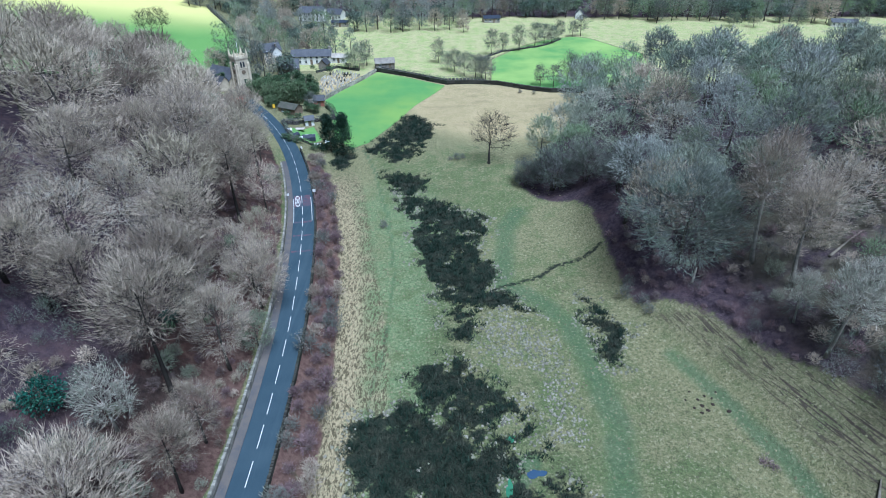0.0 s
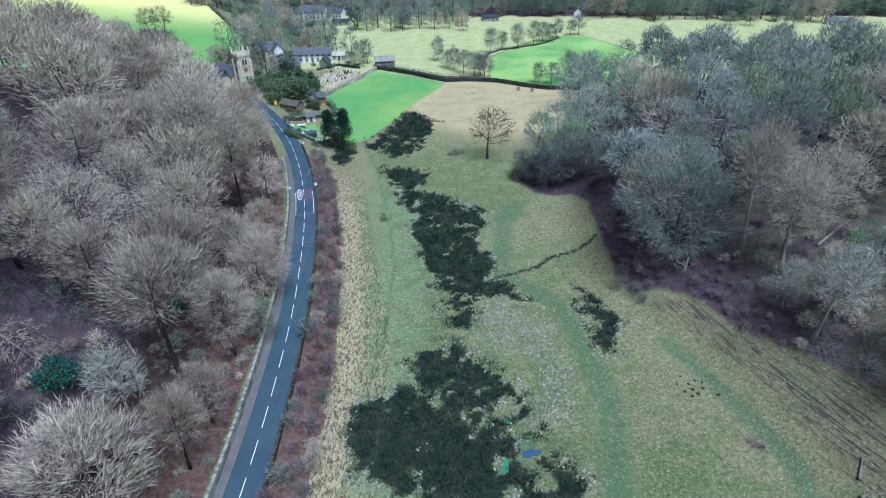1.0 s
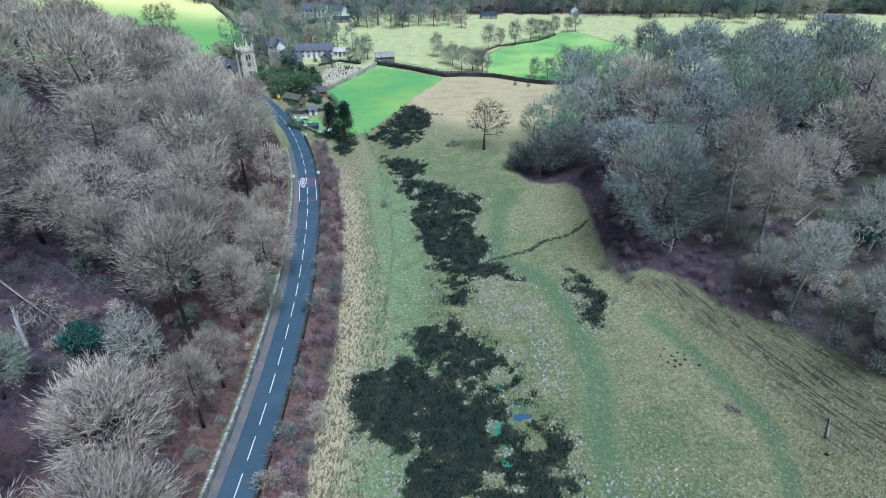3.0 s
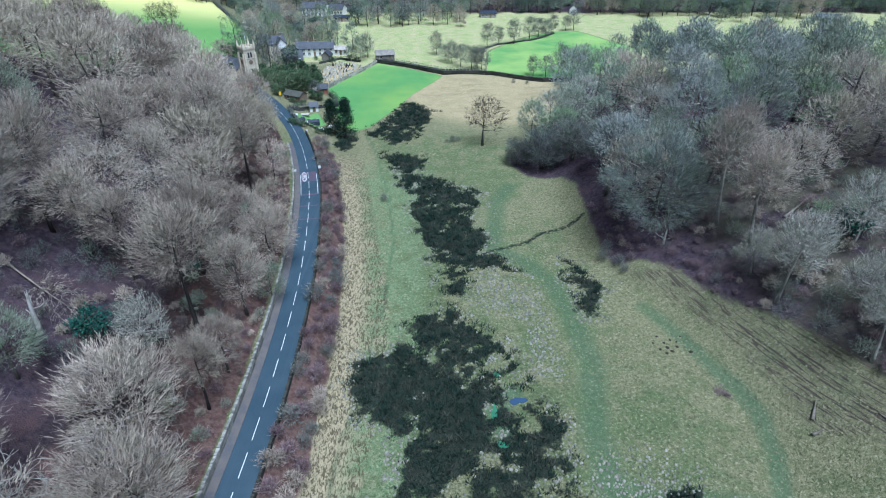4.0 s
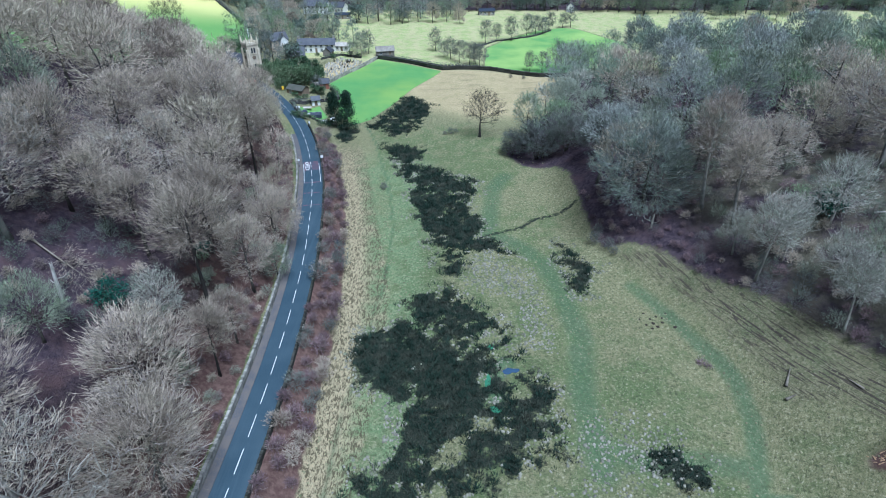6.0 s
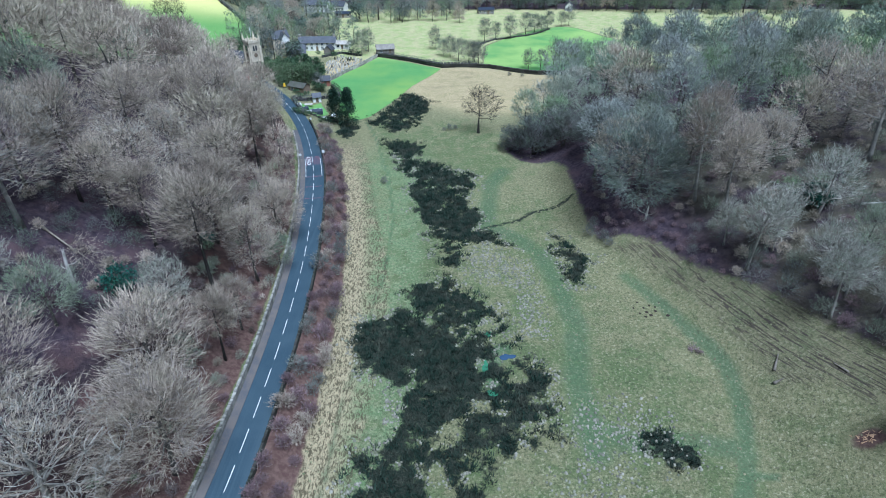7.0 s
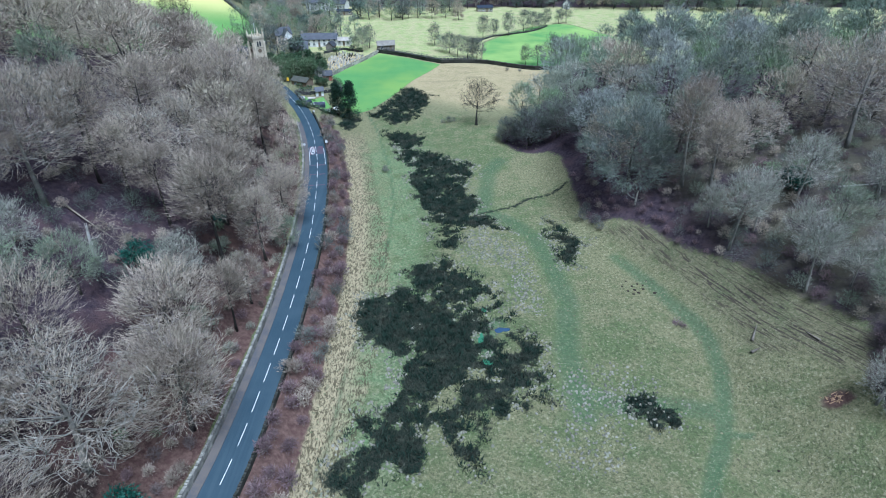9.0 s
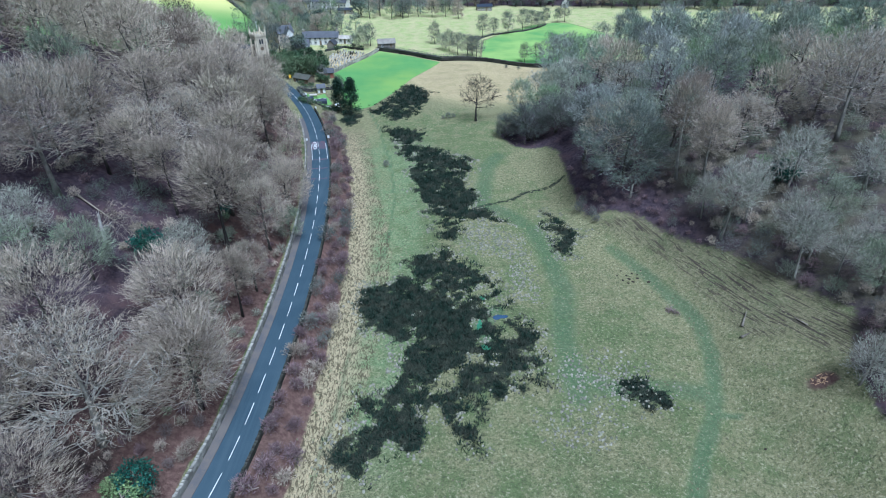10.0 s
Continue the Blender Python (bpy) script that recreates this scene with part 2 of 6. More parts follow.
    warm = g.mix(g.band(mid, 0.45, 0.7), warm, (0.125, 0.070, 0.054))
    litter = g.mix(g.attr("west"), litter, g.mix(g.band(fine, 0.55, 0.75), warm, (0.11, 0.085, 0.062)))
    wedge = g.math('ADD', g.attr("wood"), g.math('ADD', g.math('MULTIPLY', g.math('SUBTRACT', mid, 0.5), 0.45), g.math('MULTIPLY', g.math('SUBTRACT', small, 0.5), 0.6)))
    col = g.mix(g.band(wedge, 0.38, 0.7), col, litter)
    # bracken banks
    rust = g.mix(g.band(small, 0.35, 0.65), (0.100, 0.058, 0.048), (0.165, 0.105, 0.082))
    col = g.mix(g.band(g.math('ADD', g.attr("bracken"), g.math('MULTIPLY', g.math('SUBTRACT', mid, 0.5), 0.9)), 0.4, 0.65), col, rust)
    # sheep terraces on the steep pasture
    line = g.noise(1.0, 3, 0.5, (2.3, 0.16, 0.01, radians(-22)), 1.4)
    col = g.mix(g.math('MULTIPLY', g.attr("terrace"), 0.3), col, g.mix(small, (0.085, 0.070, 0.048), (0.14, 0.118, 0.082)))
    col = g.mix(g.math('MULTIPLY', g.math('MULTIPLY', g.band(line, 0.52, 0.60), g.attr("terrace")), 0.85), col, (0.060, 0.046, 0.038))
    relief = g.math('ADD', g.math('ADD', g.math('MULTIPLY', small, 0.5), g.math('MULTIPLY', fine, 0.45)), g.math('MULTIPLY', g.math('MULTIPLY', knob, lot), 1.2))
    calm = g.math('SUBTRACT', 1.0, g.math('MULTIPLY', g.band(g.attr("lush"), 0.3, 0.6), 0.8))
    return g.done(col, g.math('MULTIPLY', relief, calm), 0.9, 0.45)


M_GROUND = ground_material()


# ---- mesh helpers ----
def mesh_of(name, verts, faces, material, smooth=False):
    me = bpy.data.meshes.new(name)
    me.from_pydata([tuple(v) for v in verts], [], [tuple(f) for f in faces])
    me.materials.append(material)
    if smooth:
        me.polygons.foreach_set("use_smooth", [True] * len(me.polygons))
    me.update()
    return me


def part(name, data, material=None, parent=None, label=""):
    """Links a bmesh or mesh as one object, under a thing or a part when one is given."""
    if isinstance(data, bmesh.types.BMesh):
        me = bpy.data.meshes.new(name)
        data.to_mesh(me)
        data.free()
        me.materials.append(material)
        data = me
    ob = new(name, data)
    if parent:
        ob.parent = parent
    if label:
        ob["label"] = label
    return ob


def thing(name, m, label, category, group="", kind=""):
    ob = new(name)
    ob.empty_display_size = 0.3
    ob.matrix_world = m
    return tagged(ob, label, category, group, kind)


class Bits:
    """Gathers boxes, tubes and spikes for one mesh."""

    def __init__(self):
        self.v, self.f = [], []

    def add(self, verts, faces):
        k = len(self.v)
        self.v.extend(verts)
        self.f.extend([tuple(i + k for i in f) for f in faces])
        return self

    def box(self, x, y, z, sx, sy, sz, turn=0.0, taper=1.0):
        """A block centred on x, y whose foot is at z."""
        c, s = math.cos(turn), math.sin(turn)
        vs = []
        for h, k in ((0, 1.0), (sz, taper)):
            for a, b in ((-1, -1), (1, -1), (1, 1), (-1, 1)):
                u, w = a * sx / 2 * k, b * sy / 2 * k
                vs.append((x + c * u - s * w, y + s * u + c * w, z + h))
        return self.add(vs, [(3, 2, 1, 0), (4, 5, 6, 7), (0, 1, 5, 4), (1, 2, 6, 5), (2, 3, 7, 6), (3, 0, 4, 7)])

    def tube(self, pts, radii, sides=5):
        rings = []
        for i, p in enumerate(pts):
            a = Vector(pts[max(i - 1, 0)])
            b = Vector(pts[min(i + 1, len(pts) - 1)])
            d = (b - a).normalized()
            u = d.orthogonal().normalized()
            w = d.cross(u)
            rings.append([tuple(Vector(p) + radii[i] * (math.cos(q) * u + math.sin(q) * w)) for q in (2 * math.pi * k / sides for k in range(sides))])
        vs = [v for r in rings for v in r]
        fs = [(i * sides + k, i * sides + (k + 1) % sides, (i + 1) * sides + (k + 1) % sides, (i + 1) * sides + k)
              for i in range(len(pts) - 1) for k in range(sides)]
        fs += [tuple(range(sides - 1, -1, -1)), tuple((len(pts) - 1) * sides + k for k in range(sides))]
        return self.add(vs, fs)

    def prism(self, x, y, z, sx, sy, rise, turn=0.0, hip=0.0):
        """A gabled roof over sx by sy, ridge along x, with its gables or hipped ends."""
        c, s = math.cos(turn), math.sin(turn)
        raw = [(-sx / 2, -sy / 2, 0), (sx / 2, -sy / 2, 0), (sx / 2, sy / 2, 0), (-sx / 2, sy / 2, 0), (-sx / 2 + hip, 0, rise), (sx / 2 - hip, 0, rise)]
        return self.add([(x + c * u - s * w, y + s * u + c * w, z + h) for u, w, h in raw],
                        [(0, 3, 2, 1), (0, 1, 5, 4), (2, 3, 4, 5), (1, 2, 5), (3, 0, 4)])

    def mesh(self, name, material, smooth=False):
        return mesh_of(name, self.v, self.f, material, smooth)


def spikes(rng, base, way, length, radius):
    """Three-sided tapering shoots: arrays of foot, unit direction, length and radius."""
    n = len(base)
    ref = np.where(np.abs(way[:, 2:3]) < 0.9, np.array([[0, 0, 1.0]]), np.array([[1.0, 0, 0]]))
    u = np.cross(way, ref)
    u /= np.linalg.norm(u, axis=1, keepdims=True) + 1e-9
    w = np.cross(way, u)
    ring = [base + radius[:, None] * (math.cos(a) * u + math.sin(a) * w) for a in (0, 2.094, 4.189)]
    tip = base + way * length[:, None]
    verts = np.stack([*ring, tip], 1).reshape(-1, 3)
    k = np.arange(n)[:, None] * 4
    faces = np.concatenate([k + np.array([[0, 1, 3]]), k + np.array([[1, 2, 3]]), k + np.array([[2, 0, 3]])])
    return verts, faces


def fast_mesh(name, verts, faces, material):
    """A mesh of triangles from arrays."""
    me = bpy.data.meshes.new(name)
    n, k = len(verts), len(faces)
    me.vertices.add(n)
    me.vertices.foreach_set("co", np.asarray(verts, dtype=np.float32).ravel())
    me.loops.add(3 * k)
    me.loops.foreach_set("vertex_index", np.asarray(faces, dtype=np.int32).ravel())
    me.polygons.add(k)
    me.polygons.foreach_set("loop_start", np.arange(0, 3 * k, 3, dtype=np.int32))
    me.update(calc_edges=True)
    me.materials.append(material)
    return me


def unit(a):
    return a / (np.linalg.norm(a, axis=-1, keepdims=True) + 1e-9)


# ---- the lie of the land ----
ROAD_Y = [-90, -40, -10, 0, 7.4, 14, 20, 30, 43, 55, 67, 79, 96.5, 108, 117, 131, 145, 159, 171, 183, 191, 201, 212, 240, 276, 354, 600]
ROAD_X = [-62, -40, -31, -29, -27.7, -26.7, -26.2, -26.0, -25.95, -26.3, -27, -28, -30.4, -32.4, -34.2, -37.8, -42.2, -47.6, -53.3, -60, -65, -72, -80, -93, -96, -140, -200]
EDGE_Y = [-200, 15, 30, 50, 70, 85, 100, 130, 160, 190, 225, 300]
EDGE_X = [66, 50, 46, 45, 39, 32.5, 30.5, 25, 30, 38, 46, 60]


def smooth(a, b, v):
    k = np.clip((v - a) / (b - a), 0, 1)
    return k * k * (3 - 2 * k)


def road_x(y):
    """The road's centre line, rounded a little between its bends."""
    return sum(np.interp(y + d, ROAD_Y, ROAD_X) for d in (-6, -3, 0, 3, 6)) / 5


def road_z(y):
    return sum(np.interp(y + d, [-300, 105, 150, 195, 240, 300, 600], [4.5, 4.5, 3.0, 1.8, 2.6, 5, 8]) for d in (-8, 0, 8)) / 3


def edge_x(y):
    return sum(np.interp(y + d, EDGE_Y, EDGE_X) for d in (-5, 0, 5)) / 3


def road_slant(y):
    return np.sqrt(1 + ((road_x(y + 1) - road_x(y - 1)) / 2) ** 2)


def across(x, y):
    """Metres to the right of the road's middle, square to it."""
    return (x - road_x(y)) / road_slant(y)


def height(x, y):
    x, y = np.asarray(x, float), np.asarray(y, float)
    s, zr = across(x, y), road_z(y)
    z = zr * (1 - smooth(2.7, 10.0, s))
    d = np.maximum(0, -s - 4.2)
    left = np.interp(d, [0, 3, 30, 60, 120, 300], [0, 1.2, 19, 34, 46, 55]) * np.interp(y, [-400, 90, 130, 165, 200, 230], [1, 1, 0.85, 0.6, 0.25, 0.08])
    z = z + left + 0.12 * np.minimum(d, 160) * smooth(200, 240, y)
    e = x - edge_x(y)
    z = z + np.interp(e, [0, 3, 12, 25, 35, 50, 90, 300], [0, 0.9, 6.5, 13.5, 18.5, 22, 26, 28]) * np.interp(y, [-400, 120, 160, 200, 235], [1, 0.95, 0.7, 0.25, 0])
    z = z + np.interp(y, [370, 700, 3000], [0, 40, 60])
    off = smooth(3.5, 9, np.abs(s))
    z = z + off * (0.22 * np.sin(x * 0.21 + 1.3 * np.sin(y * 0.11)) + 0.18 * np.sin(y * 0.17 + 0.9 * np.sin(x * 0.13)))
    return z


def on_ground(x, y, sink=0.0):
    return Vector((x, y, float(height(x, y)) - sink))


def inside(poly, x, y):
    """Metres inside a polygon's edge; negative outside."""
    p = np.array(poly, float)
    q = np.roll(p, -1, axis=0)
    best = np.full(np.shape(x), 1e9)
    odd = np.zeros(np.shape(x), bool)
    for (ax, ay), (bx, by) in zip(p, q):
        vx, vy = bx - ax, by - ay
        k = np.clip(((x - ax) * vx + (y - ay) * vy) / (vx * vx + vy * vy + 1e-9), 0, 1)
        best = np.minimum(best, np.hypot(x - ax - k * vx, y - ay - k * vy))
        if ay != by:
            odd ^= ((ay > y) != (by > y)) & (x < vx * (y - ay) / (by - ay) + ax)
    return np.where(odd, best, -best)


def near_line(line, x, y):
    """Metres to an open line."""
    best = np.full(np.shape(x), 1e9)
    for (ax, ay), (bx, by) in zip(line[:-1], line[1:]):
        vx, vy = bx - ax, by - ay
        k = np.clip(((x - ax) * vx + (y - ay) * vy) / (vx * vx + vy * vy), 0, 1)
        best = np.minimum(best, np.hypot(x - ax - k * vx, y - ay - k * vy))
    return best


REEDS = [
    [(-1.7, 75.8), (0.7, 77.5), (2.6, 75.7), (4.5, 71.5), (9.7, 66.6), (13.3, 60), (15.7, 55.5), (18.1, 53), (19.2, 44.8), (18.9, 39.2), (17.4, 34.1), (10.9, 32.1), (7.2, 28.2), (7, 21.9), (5, 21.4),
     (4.2, 22.9), (3.8, 27.1), (0.3, 28.3), (-0.4, 25), (-1.9, 21.8), (-4.3, 21.9), (-5.3, 23.9), (-8.8, 18.8), (-10.5, 17), (-13.7, 17.4), (-15.1, 21.7), (-14.6, 24.8), (-10, 27.7), (-11.9, 29.2), (-11.4, 32.1),
     (-6.2, 34.2), (-4.9, 40.6), (-8.2, 45.9), (-11, 48.1), (-14.5, 54.7), (-15.4, 61.3), (-9.9, 62.7), (-6.6, 65.6), (-6.4, 70.8)],
    [(-14, 132.8), (-11.5, 134.7), (-6.3, 132.4), (0.6, 128.7), (7.2, 122.9), (7.5, 116.6), (6.1, 106.8), (8.2, 99.1), (7.4, 94.6), (4.5, 88.5), (0.5, 88.7), (-3, 93.3), (-5.4, 99.1), (-7.5, 109.1), (-9.1, 117.6), (-7, 120.9), (-10.9, 125.8)],
    [(-19.2, 147.8), (-8.8, 147), (-8.2, 142.4), (-12.3, 132.7), (-15.3, 138.1)],
    [(-25.5, 163), (-20.5, 179), (-15, 194), (-5.5, 186), (-11, 161), (-16.5, 155)],
    [(24, 93.7), (27.8, 91.3), (29.2, 87.6), (31.2, 83.5), (29.7, 78.7), (27, 73.2), (26.3, 76.4), (26.5, 82.6), (24.4, 86.5)],
    [(29.9, 33.5), (31.4, 36.7), (34.5, 37.4), (36.5, 34.6), (36.8, 30.7), (33.6, 30.6), (30.3, 31.9)],
    [(-35.4, 161), (-29.6, 161), (-29, 152), (-32, 151)],
    [(-2, 87), (1, 93), (8, 95), (14, 91.5), (16.5, 86.5), (13, 86), (9, 90), (4, 88), (4.5, 81), (2.5, 76), (0, 82)],
]
WOOD_RIGHT = [(17, 141), (21, 134), (29, 129.5), (31.9, 121.8), (32.7, 105.9), (33.9, 89), (38.7, 87), (43.1, 82.5), (48.6, 72.1), (56.1, 62.5), (60.1, 55), (62.7, 48.5), (66, 41.6), (62, 33), (61, 24), (64, 10), (150, 0), (170, 226), (60, 226), (46, 216), (38, 190), (28, 165), (17, 147)]
TERRACE = [(36.5, 85.2), (43.1, 83), (48.6, 73), (56.1, 63.5), (60.1, 56), (62.7, 49.5), (66, 43), (68.1, 36.9), (64.9, 29.1), (62, 32.7), (58.1, 41.1), (53.2, 42.8), (50.5, 56.2), (46.7, 68), (41.3, 78.6)]
LUSH = [[(-47, 210), (-34, 241), (-32, 246), (-3.5, 228), (-14, 203), (-19.5, 187), (-26, 170), (-31, 166), (-37, 174), (-42, 195)],
        [(14.5, 231), (16.6, 264), (26.5, 282), (43.5, 301), (58, 308), (66, 304), (74, 294), (85, 276), (81, 240), (42, 223)],
        [(-52, 177), (-46, 184), (-41, 173), (-44, 168), (-50, 171)]]
STRAW = [(-4, 226), (38, 219), (42, 200), (33, 182), (10, 178), (-4, 186), (-13, 203)]
TRAIL = [(31, 6), (35.2, 15), (39, 22.5), (42.7, 28.9), (45, 34.7), (46.8, 41.8), (47.5, 48.9), (46.4, 54.8), (44.1, 61.4), (40.7, 69.9), (37.4, 76.3)]
WET_RUN = [(23, 33), (22.6, 48), (24.8, 60), (24.2, 68), (22.8, 77), (21, 85), (17, 91), (10, 97), (12, 118), (16, 128)]
DITCH = [(8.2, 95.1), (14.3, 97.8), (17.5, 99.1), (21, 103.3), (26.4, 106.2), (32.3, 110.7)]
FOOTPATH = [(-16, 15), (-14.5, 45), (-13.5, 60), (-11.5, 85), (-12.2, 100), (-15, 120), (-22, 150), (-27, 165)]
HILL_FIELD = [(-91, 232), (-95, 276), (-140, 354), (-260, 420), (-420, 420), (-420, 120), (-190, 170), (-130, 215)]


def lattice(x, y, size, seed):
    """Smooth value noise, 0 to 1, with cells of that size."""
    u, v = x / size, y / size
    i, j = np.floor(u).astype(np.int64), np.floor(v).astype(np.int64)
    a, b = u - i, v - j
    a, b = a * a * (3 - 2 * a), b * b * (3 - 2 * b)

    def at(p, q):
        h = (p * 374761393 + q * 668265263 + seed * 1442695041) & 0xFFFFFFFF
        h = ((h ^ (h >> 13)) * 1274126177) & 0xFFFFFFFF
        return ((h ^ (h >> 16)) & 0xFFFF) / 65535.0

    return (at(i, j) * (1 - a) + at(i + 1, j) * a) * (1 - b) + (at(i, j + 1) * (1 - a) + at(i + 1, j + 1) * a) * b


def cloudy(x, y, size, seed):
    return 0.55 * lattice(x, y, size, seed) + 0.3 * lattice(x, y, size / 2.3, seed + 1) + 0.15 * lattice(x, y, size / 5.1, seed + 2)


GAPS = [(8.9, 60.7, 1.7), (6.7, 40.9, 1.3), (2.4, 36.3, 1.8), (0.6, 34.2, 1.4), (0.7, 29.4, 1.1), (13.5, 36.9, 1.1), (16.5, 34.3, 0.9), (13.4, 47.4, 0.8), (4.6, 28.2, 1.5), (7.4, 50.1, 0.9), (11.5, 52.6, 1.3), (8.4, 46, 0.7), (9.6, 56.5, 0.8)]


def marsh(x, y):
    """How far a place lies in the rush beds: over 0.5 inside, with ragged edges and gaps."""
    x, y = np.asarray(x, float), np.asarray(y, float)
    r = np.full(x.shape, -9.0)
    for k, p in enumerate(REEDS):
        r = np.maximum(r, inside(p, x, y) - (0.9 if k == 7 else 0.0))
    for gx, gy, gr in GAPS:
        r = np.minimum(r, (np.hypot(x - gx, y - gy) - gr) * 1.4)
    r = np.minimum(r, 1.6) - 0.6 * smooth(2, 14, x) * (y < 70) * (x < 24)
    ragged = (cloudy(x, y, 4.0, 5) - 0.5) * 5.5 + (lattice(x, y, 1.1, 19) - 0.5) * 3.4
    return np.clip(0.5 + (r + ragged + 0.25) / 4, 0, 1)


# ---- ground: one sheet to the horizon ----
def steps(lo, hi, fine, far):
    core = list(np.arange(lo, hi + 1e-6, fine))
    out, k, gap = [], 0.0, fine
    while k < far:
        gap *= 1.22
        k += gap
        out.append(k)
    return np.array([lo - v for v in reversed(out)] + core + [hi + v for v in out])


def build_ground():
    gx, gy = steps(-110, 110, 1.0, 2600), steps(-34, 300, 1.15, 2600)
    X, Y = np.meshgrid(gx, gy)
    Z = height(X, Y)
    s, e = across(X, Y), X - edge_x(Y)
    Z = np.where(np.abs(s) < 4.6, Z - 0.06, Z)
    nx, ny = len(gx), len(gy)
    verts = np.stack([X, Y, Z], -1).reshape(-1, 3)
    a = (np.arange(ny - 1)[:, None] * nx + np.arange(nx - 1)[None]).ravel()
    faces = np.concatenate([np.stack([a, a + 1, a + nx + 1], 1), np.stack([a, a + nx + 1, a + nx], 1)])
    me = fast_mesh("ground", verts, faces, M_GROUND)
    me.polygons.foreach_set("use_smooth", [True] * len(me.polygons))
    zone = {}
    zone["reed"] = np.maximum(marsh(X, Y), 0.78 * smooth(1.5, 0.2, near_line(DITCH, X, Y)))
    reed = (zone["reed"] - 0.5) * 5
    lush = np.full(X.shape, -9.0)
    for p in LUSH:
        lush = np.maximum(lush, inside(p, X, Y))
    zone["lush"] = np.clip(0.5 + lush / 3, 0, 1)
    # where the painted sun glow sets in on the hill field
    zone["field_glow"] = smooth(268, 345, Y - 0.35 * (X + 140))
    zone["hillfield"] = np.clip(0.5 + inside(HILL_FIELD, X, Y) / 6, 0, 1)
    far = smooth(228, 236, Y - 0.25 * np.minimum(-X, 60) * (X < 0)) * (1 - smooth(345, 365, Y)) * (X > -72)
    zone["hay"] = np.clip(far, 0, 1)
    yard = inside([(-56, 229), (-49, 251), (-36, 243), (-48, 212)], X, Y)
    zone["pale"] = np.clip(np.maximum(np.clip(0.5 + inside(STRAW, X, Y) / 40 + 0.12, 0, 1), np.maximum(far * (lush < -1), 0.38 + yard / 12)), 0, 1)
    lean = 0.40 + 0.50 * smooth(14, 7, np.abs(s - 9)) * (s > 3) - 0.35 * smooth(9, 3, near_line([(-9, 40), (-8, 85), (-12, 110), (-20, 160)], X, Y))
    lean += 0.2 * smooth(-14, 0, e) + 0.25 * smooth(9, 3, near_line([(13, 112), (27, 116)], X, Y)) + 0.35 * smooth(120, 175, Y) - 0.25 * smooth(26, 8, np.hypot(X - 5, (Y - 140) * 0.8))
    zone["straw"] = np.clip(lean, 0, 1)
    wet = np.maximum(1.0 * smooth(2.6, 0.3, near_line(TRAIL, X, Y)), 0.9 * smooth(4.6, 0.5, near_line(WET_RUN, X, Y)))
    wet = np.maximum(wet, 0.8 * smooth(4, 1, near_line([(22, 38), (29.3, 34.8), (37.4, 34.6), (44, 33.5)], X, Y)))
    wet = np.maximum(wet, smooth(1.2, 0.5, near_line([(43, 29.5), (46.6, 29.4)], X, Y)))
    wet = np.maximum(wet, 0.8 * smooth(0.9, 0.3, near_line(FOOTPATH, X, Y)))
    zone["strip"] = smooth(6.4, 3.4, np.abs(s - 11.0 + 1.2 * np.sin(Y * 0.07))) * smooth(175, 120, Y) * (s > 0)
    zone["wet"] = np.maximum(wet, smooth(2.6, 1.0, near_line([(11, 54), (8, 50), (9, 46)], X, Y)))
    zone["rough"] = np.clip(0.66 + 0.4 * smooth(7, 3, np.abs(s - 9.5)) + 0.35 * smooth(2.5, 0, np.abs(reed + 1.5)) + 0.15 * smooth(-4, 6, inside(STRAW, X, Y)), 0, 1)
    wood = np.maximum(smooth(-4.0, -5.5, s) * (1 - smooth(205, 222, Y)), smooth(-2.5, 3.5, inside(WOOD_RIGHT, X, Y)))
    wood = np.maximum(wood, smooth(352, 360, Y) * (X > -90))
    wood = np.maximum(wood, 0.55 * smooth(8, 1, np.hypot((X - 24) * 0.8, Y - 138)))
    zone["wood"] = wood
    zone["bracken"] = np.maximum(smooth(-3.9, -5, s) * smooth(-17, -9, s) * 0.75, smooth(2.0, 2.4, s) * smooth(8.8, 7.0, s) * 0.75) * (1 - smooth(140, 165, Y))
    zone["bracken"] = np.maximum(zone["bracken"], 0.7 * smooth(3.2, 0.2, np.hypot((X - 58) * 0.8, Y - 31)))
    zone["terrace"] = smooth(-1.5, 1.5, inside(TERRACE, X, Y))
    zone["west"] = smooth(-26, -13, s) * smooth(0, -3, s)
    zone["mead"] = smooth(10.5, 14, s) * smooth(-1, -7, X) * smooth(10, 24, Y) * smooth(150, 125, Y)
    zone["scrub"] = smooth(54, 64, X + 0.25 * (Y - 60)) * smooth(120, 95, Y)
    for name, v in zone.items():
        at = me.attributes.new(name, 'FLOAT', 'POINT')
        at.data.foreach_set("value", np.asarray(v, dtype=np.float32).ravel())
    ob = new("ground", me)
    tagged(ob, "valley floor of rough winter pasture, marsh, sown fields and wooded hillsides", "ground", kind="structure")
    return ob


ground = build_ground()


# ---- road ----
def along(y0, y1, step=2.0):
    ys = np.arange(y0, y1 + 1e-6, step)
    return ys


def road_point(y, s, lift=0.0):
    k = road_slant(y)
    slope = (road_x(y + 1) - road_x(y - 1)) / 2
    return (float(road_x(y) + s / k), float(y - s * slope / k), float(road_z(y)) + lift)


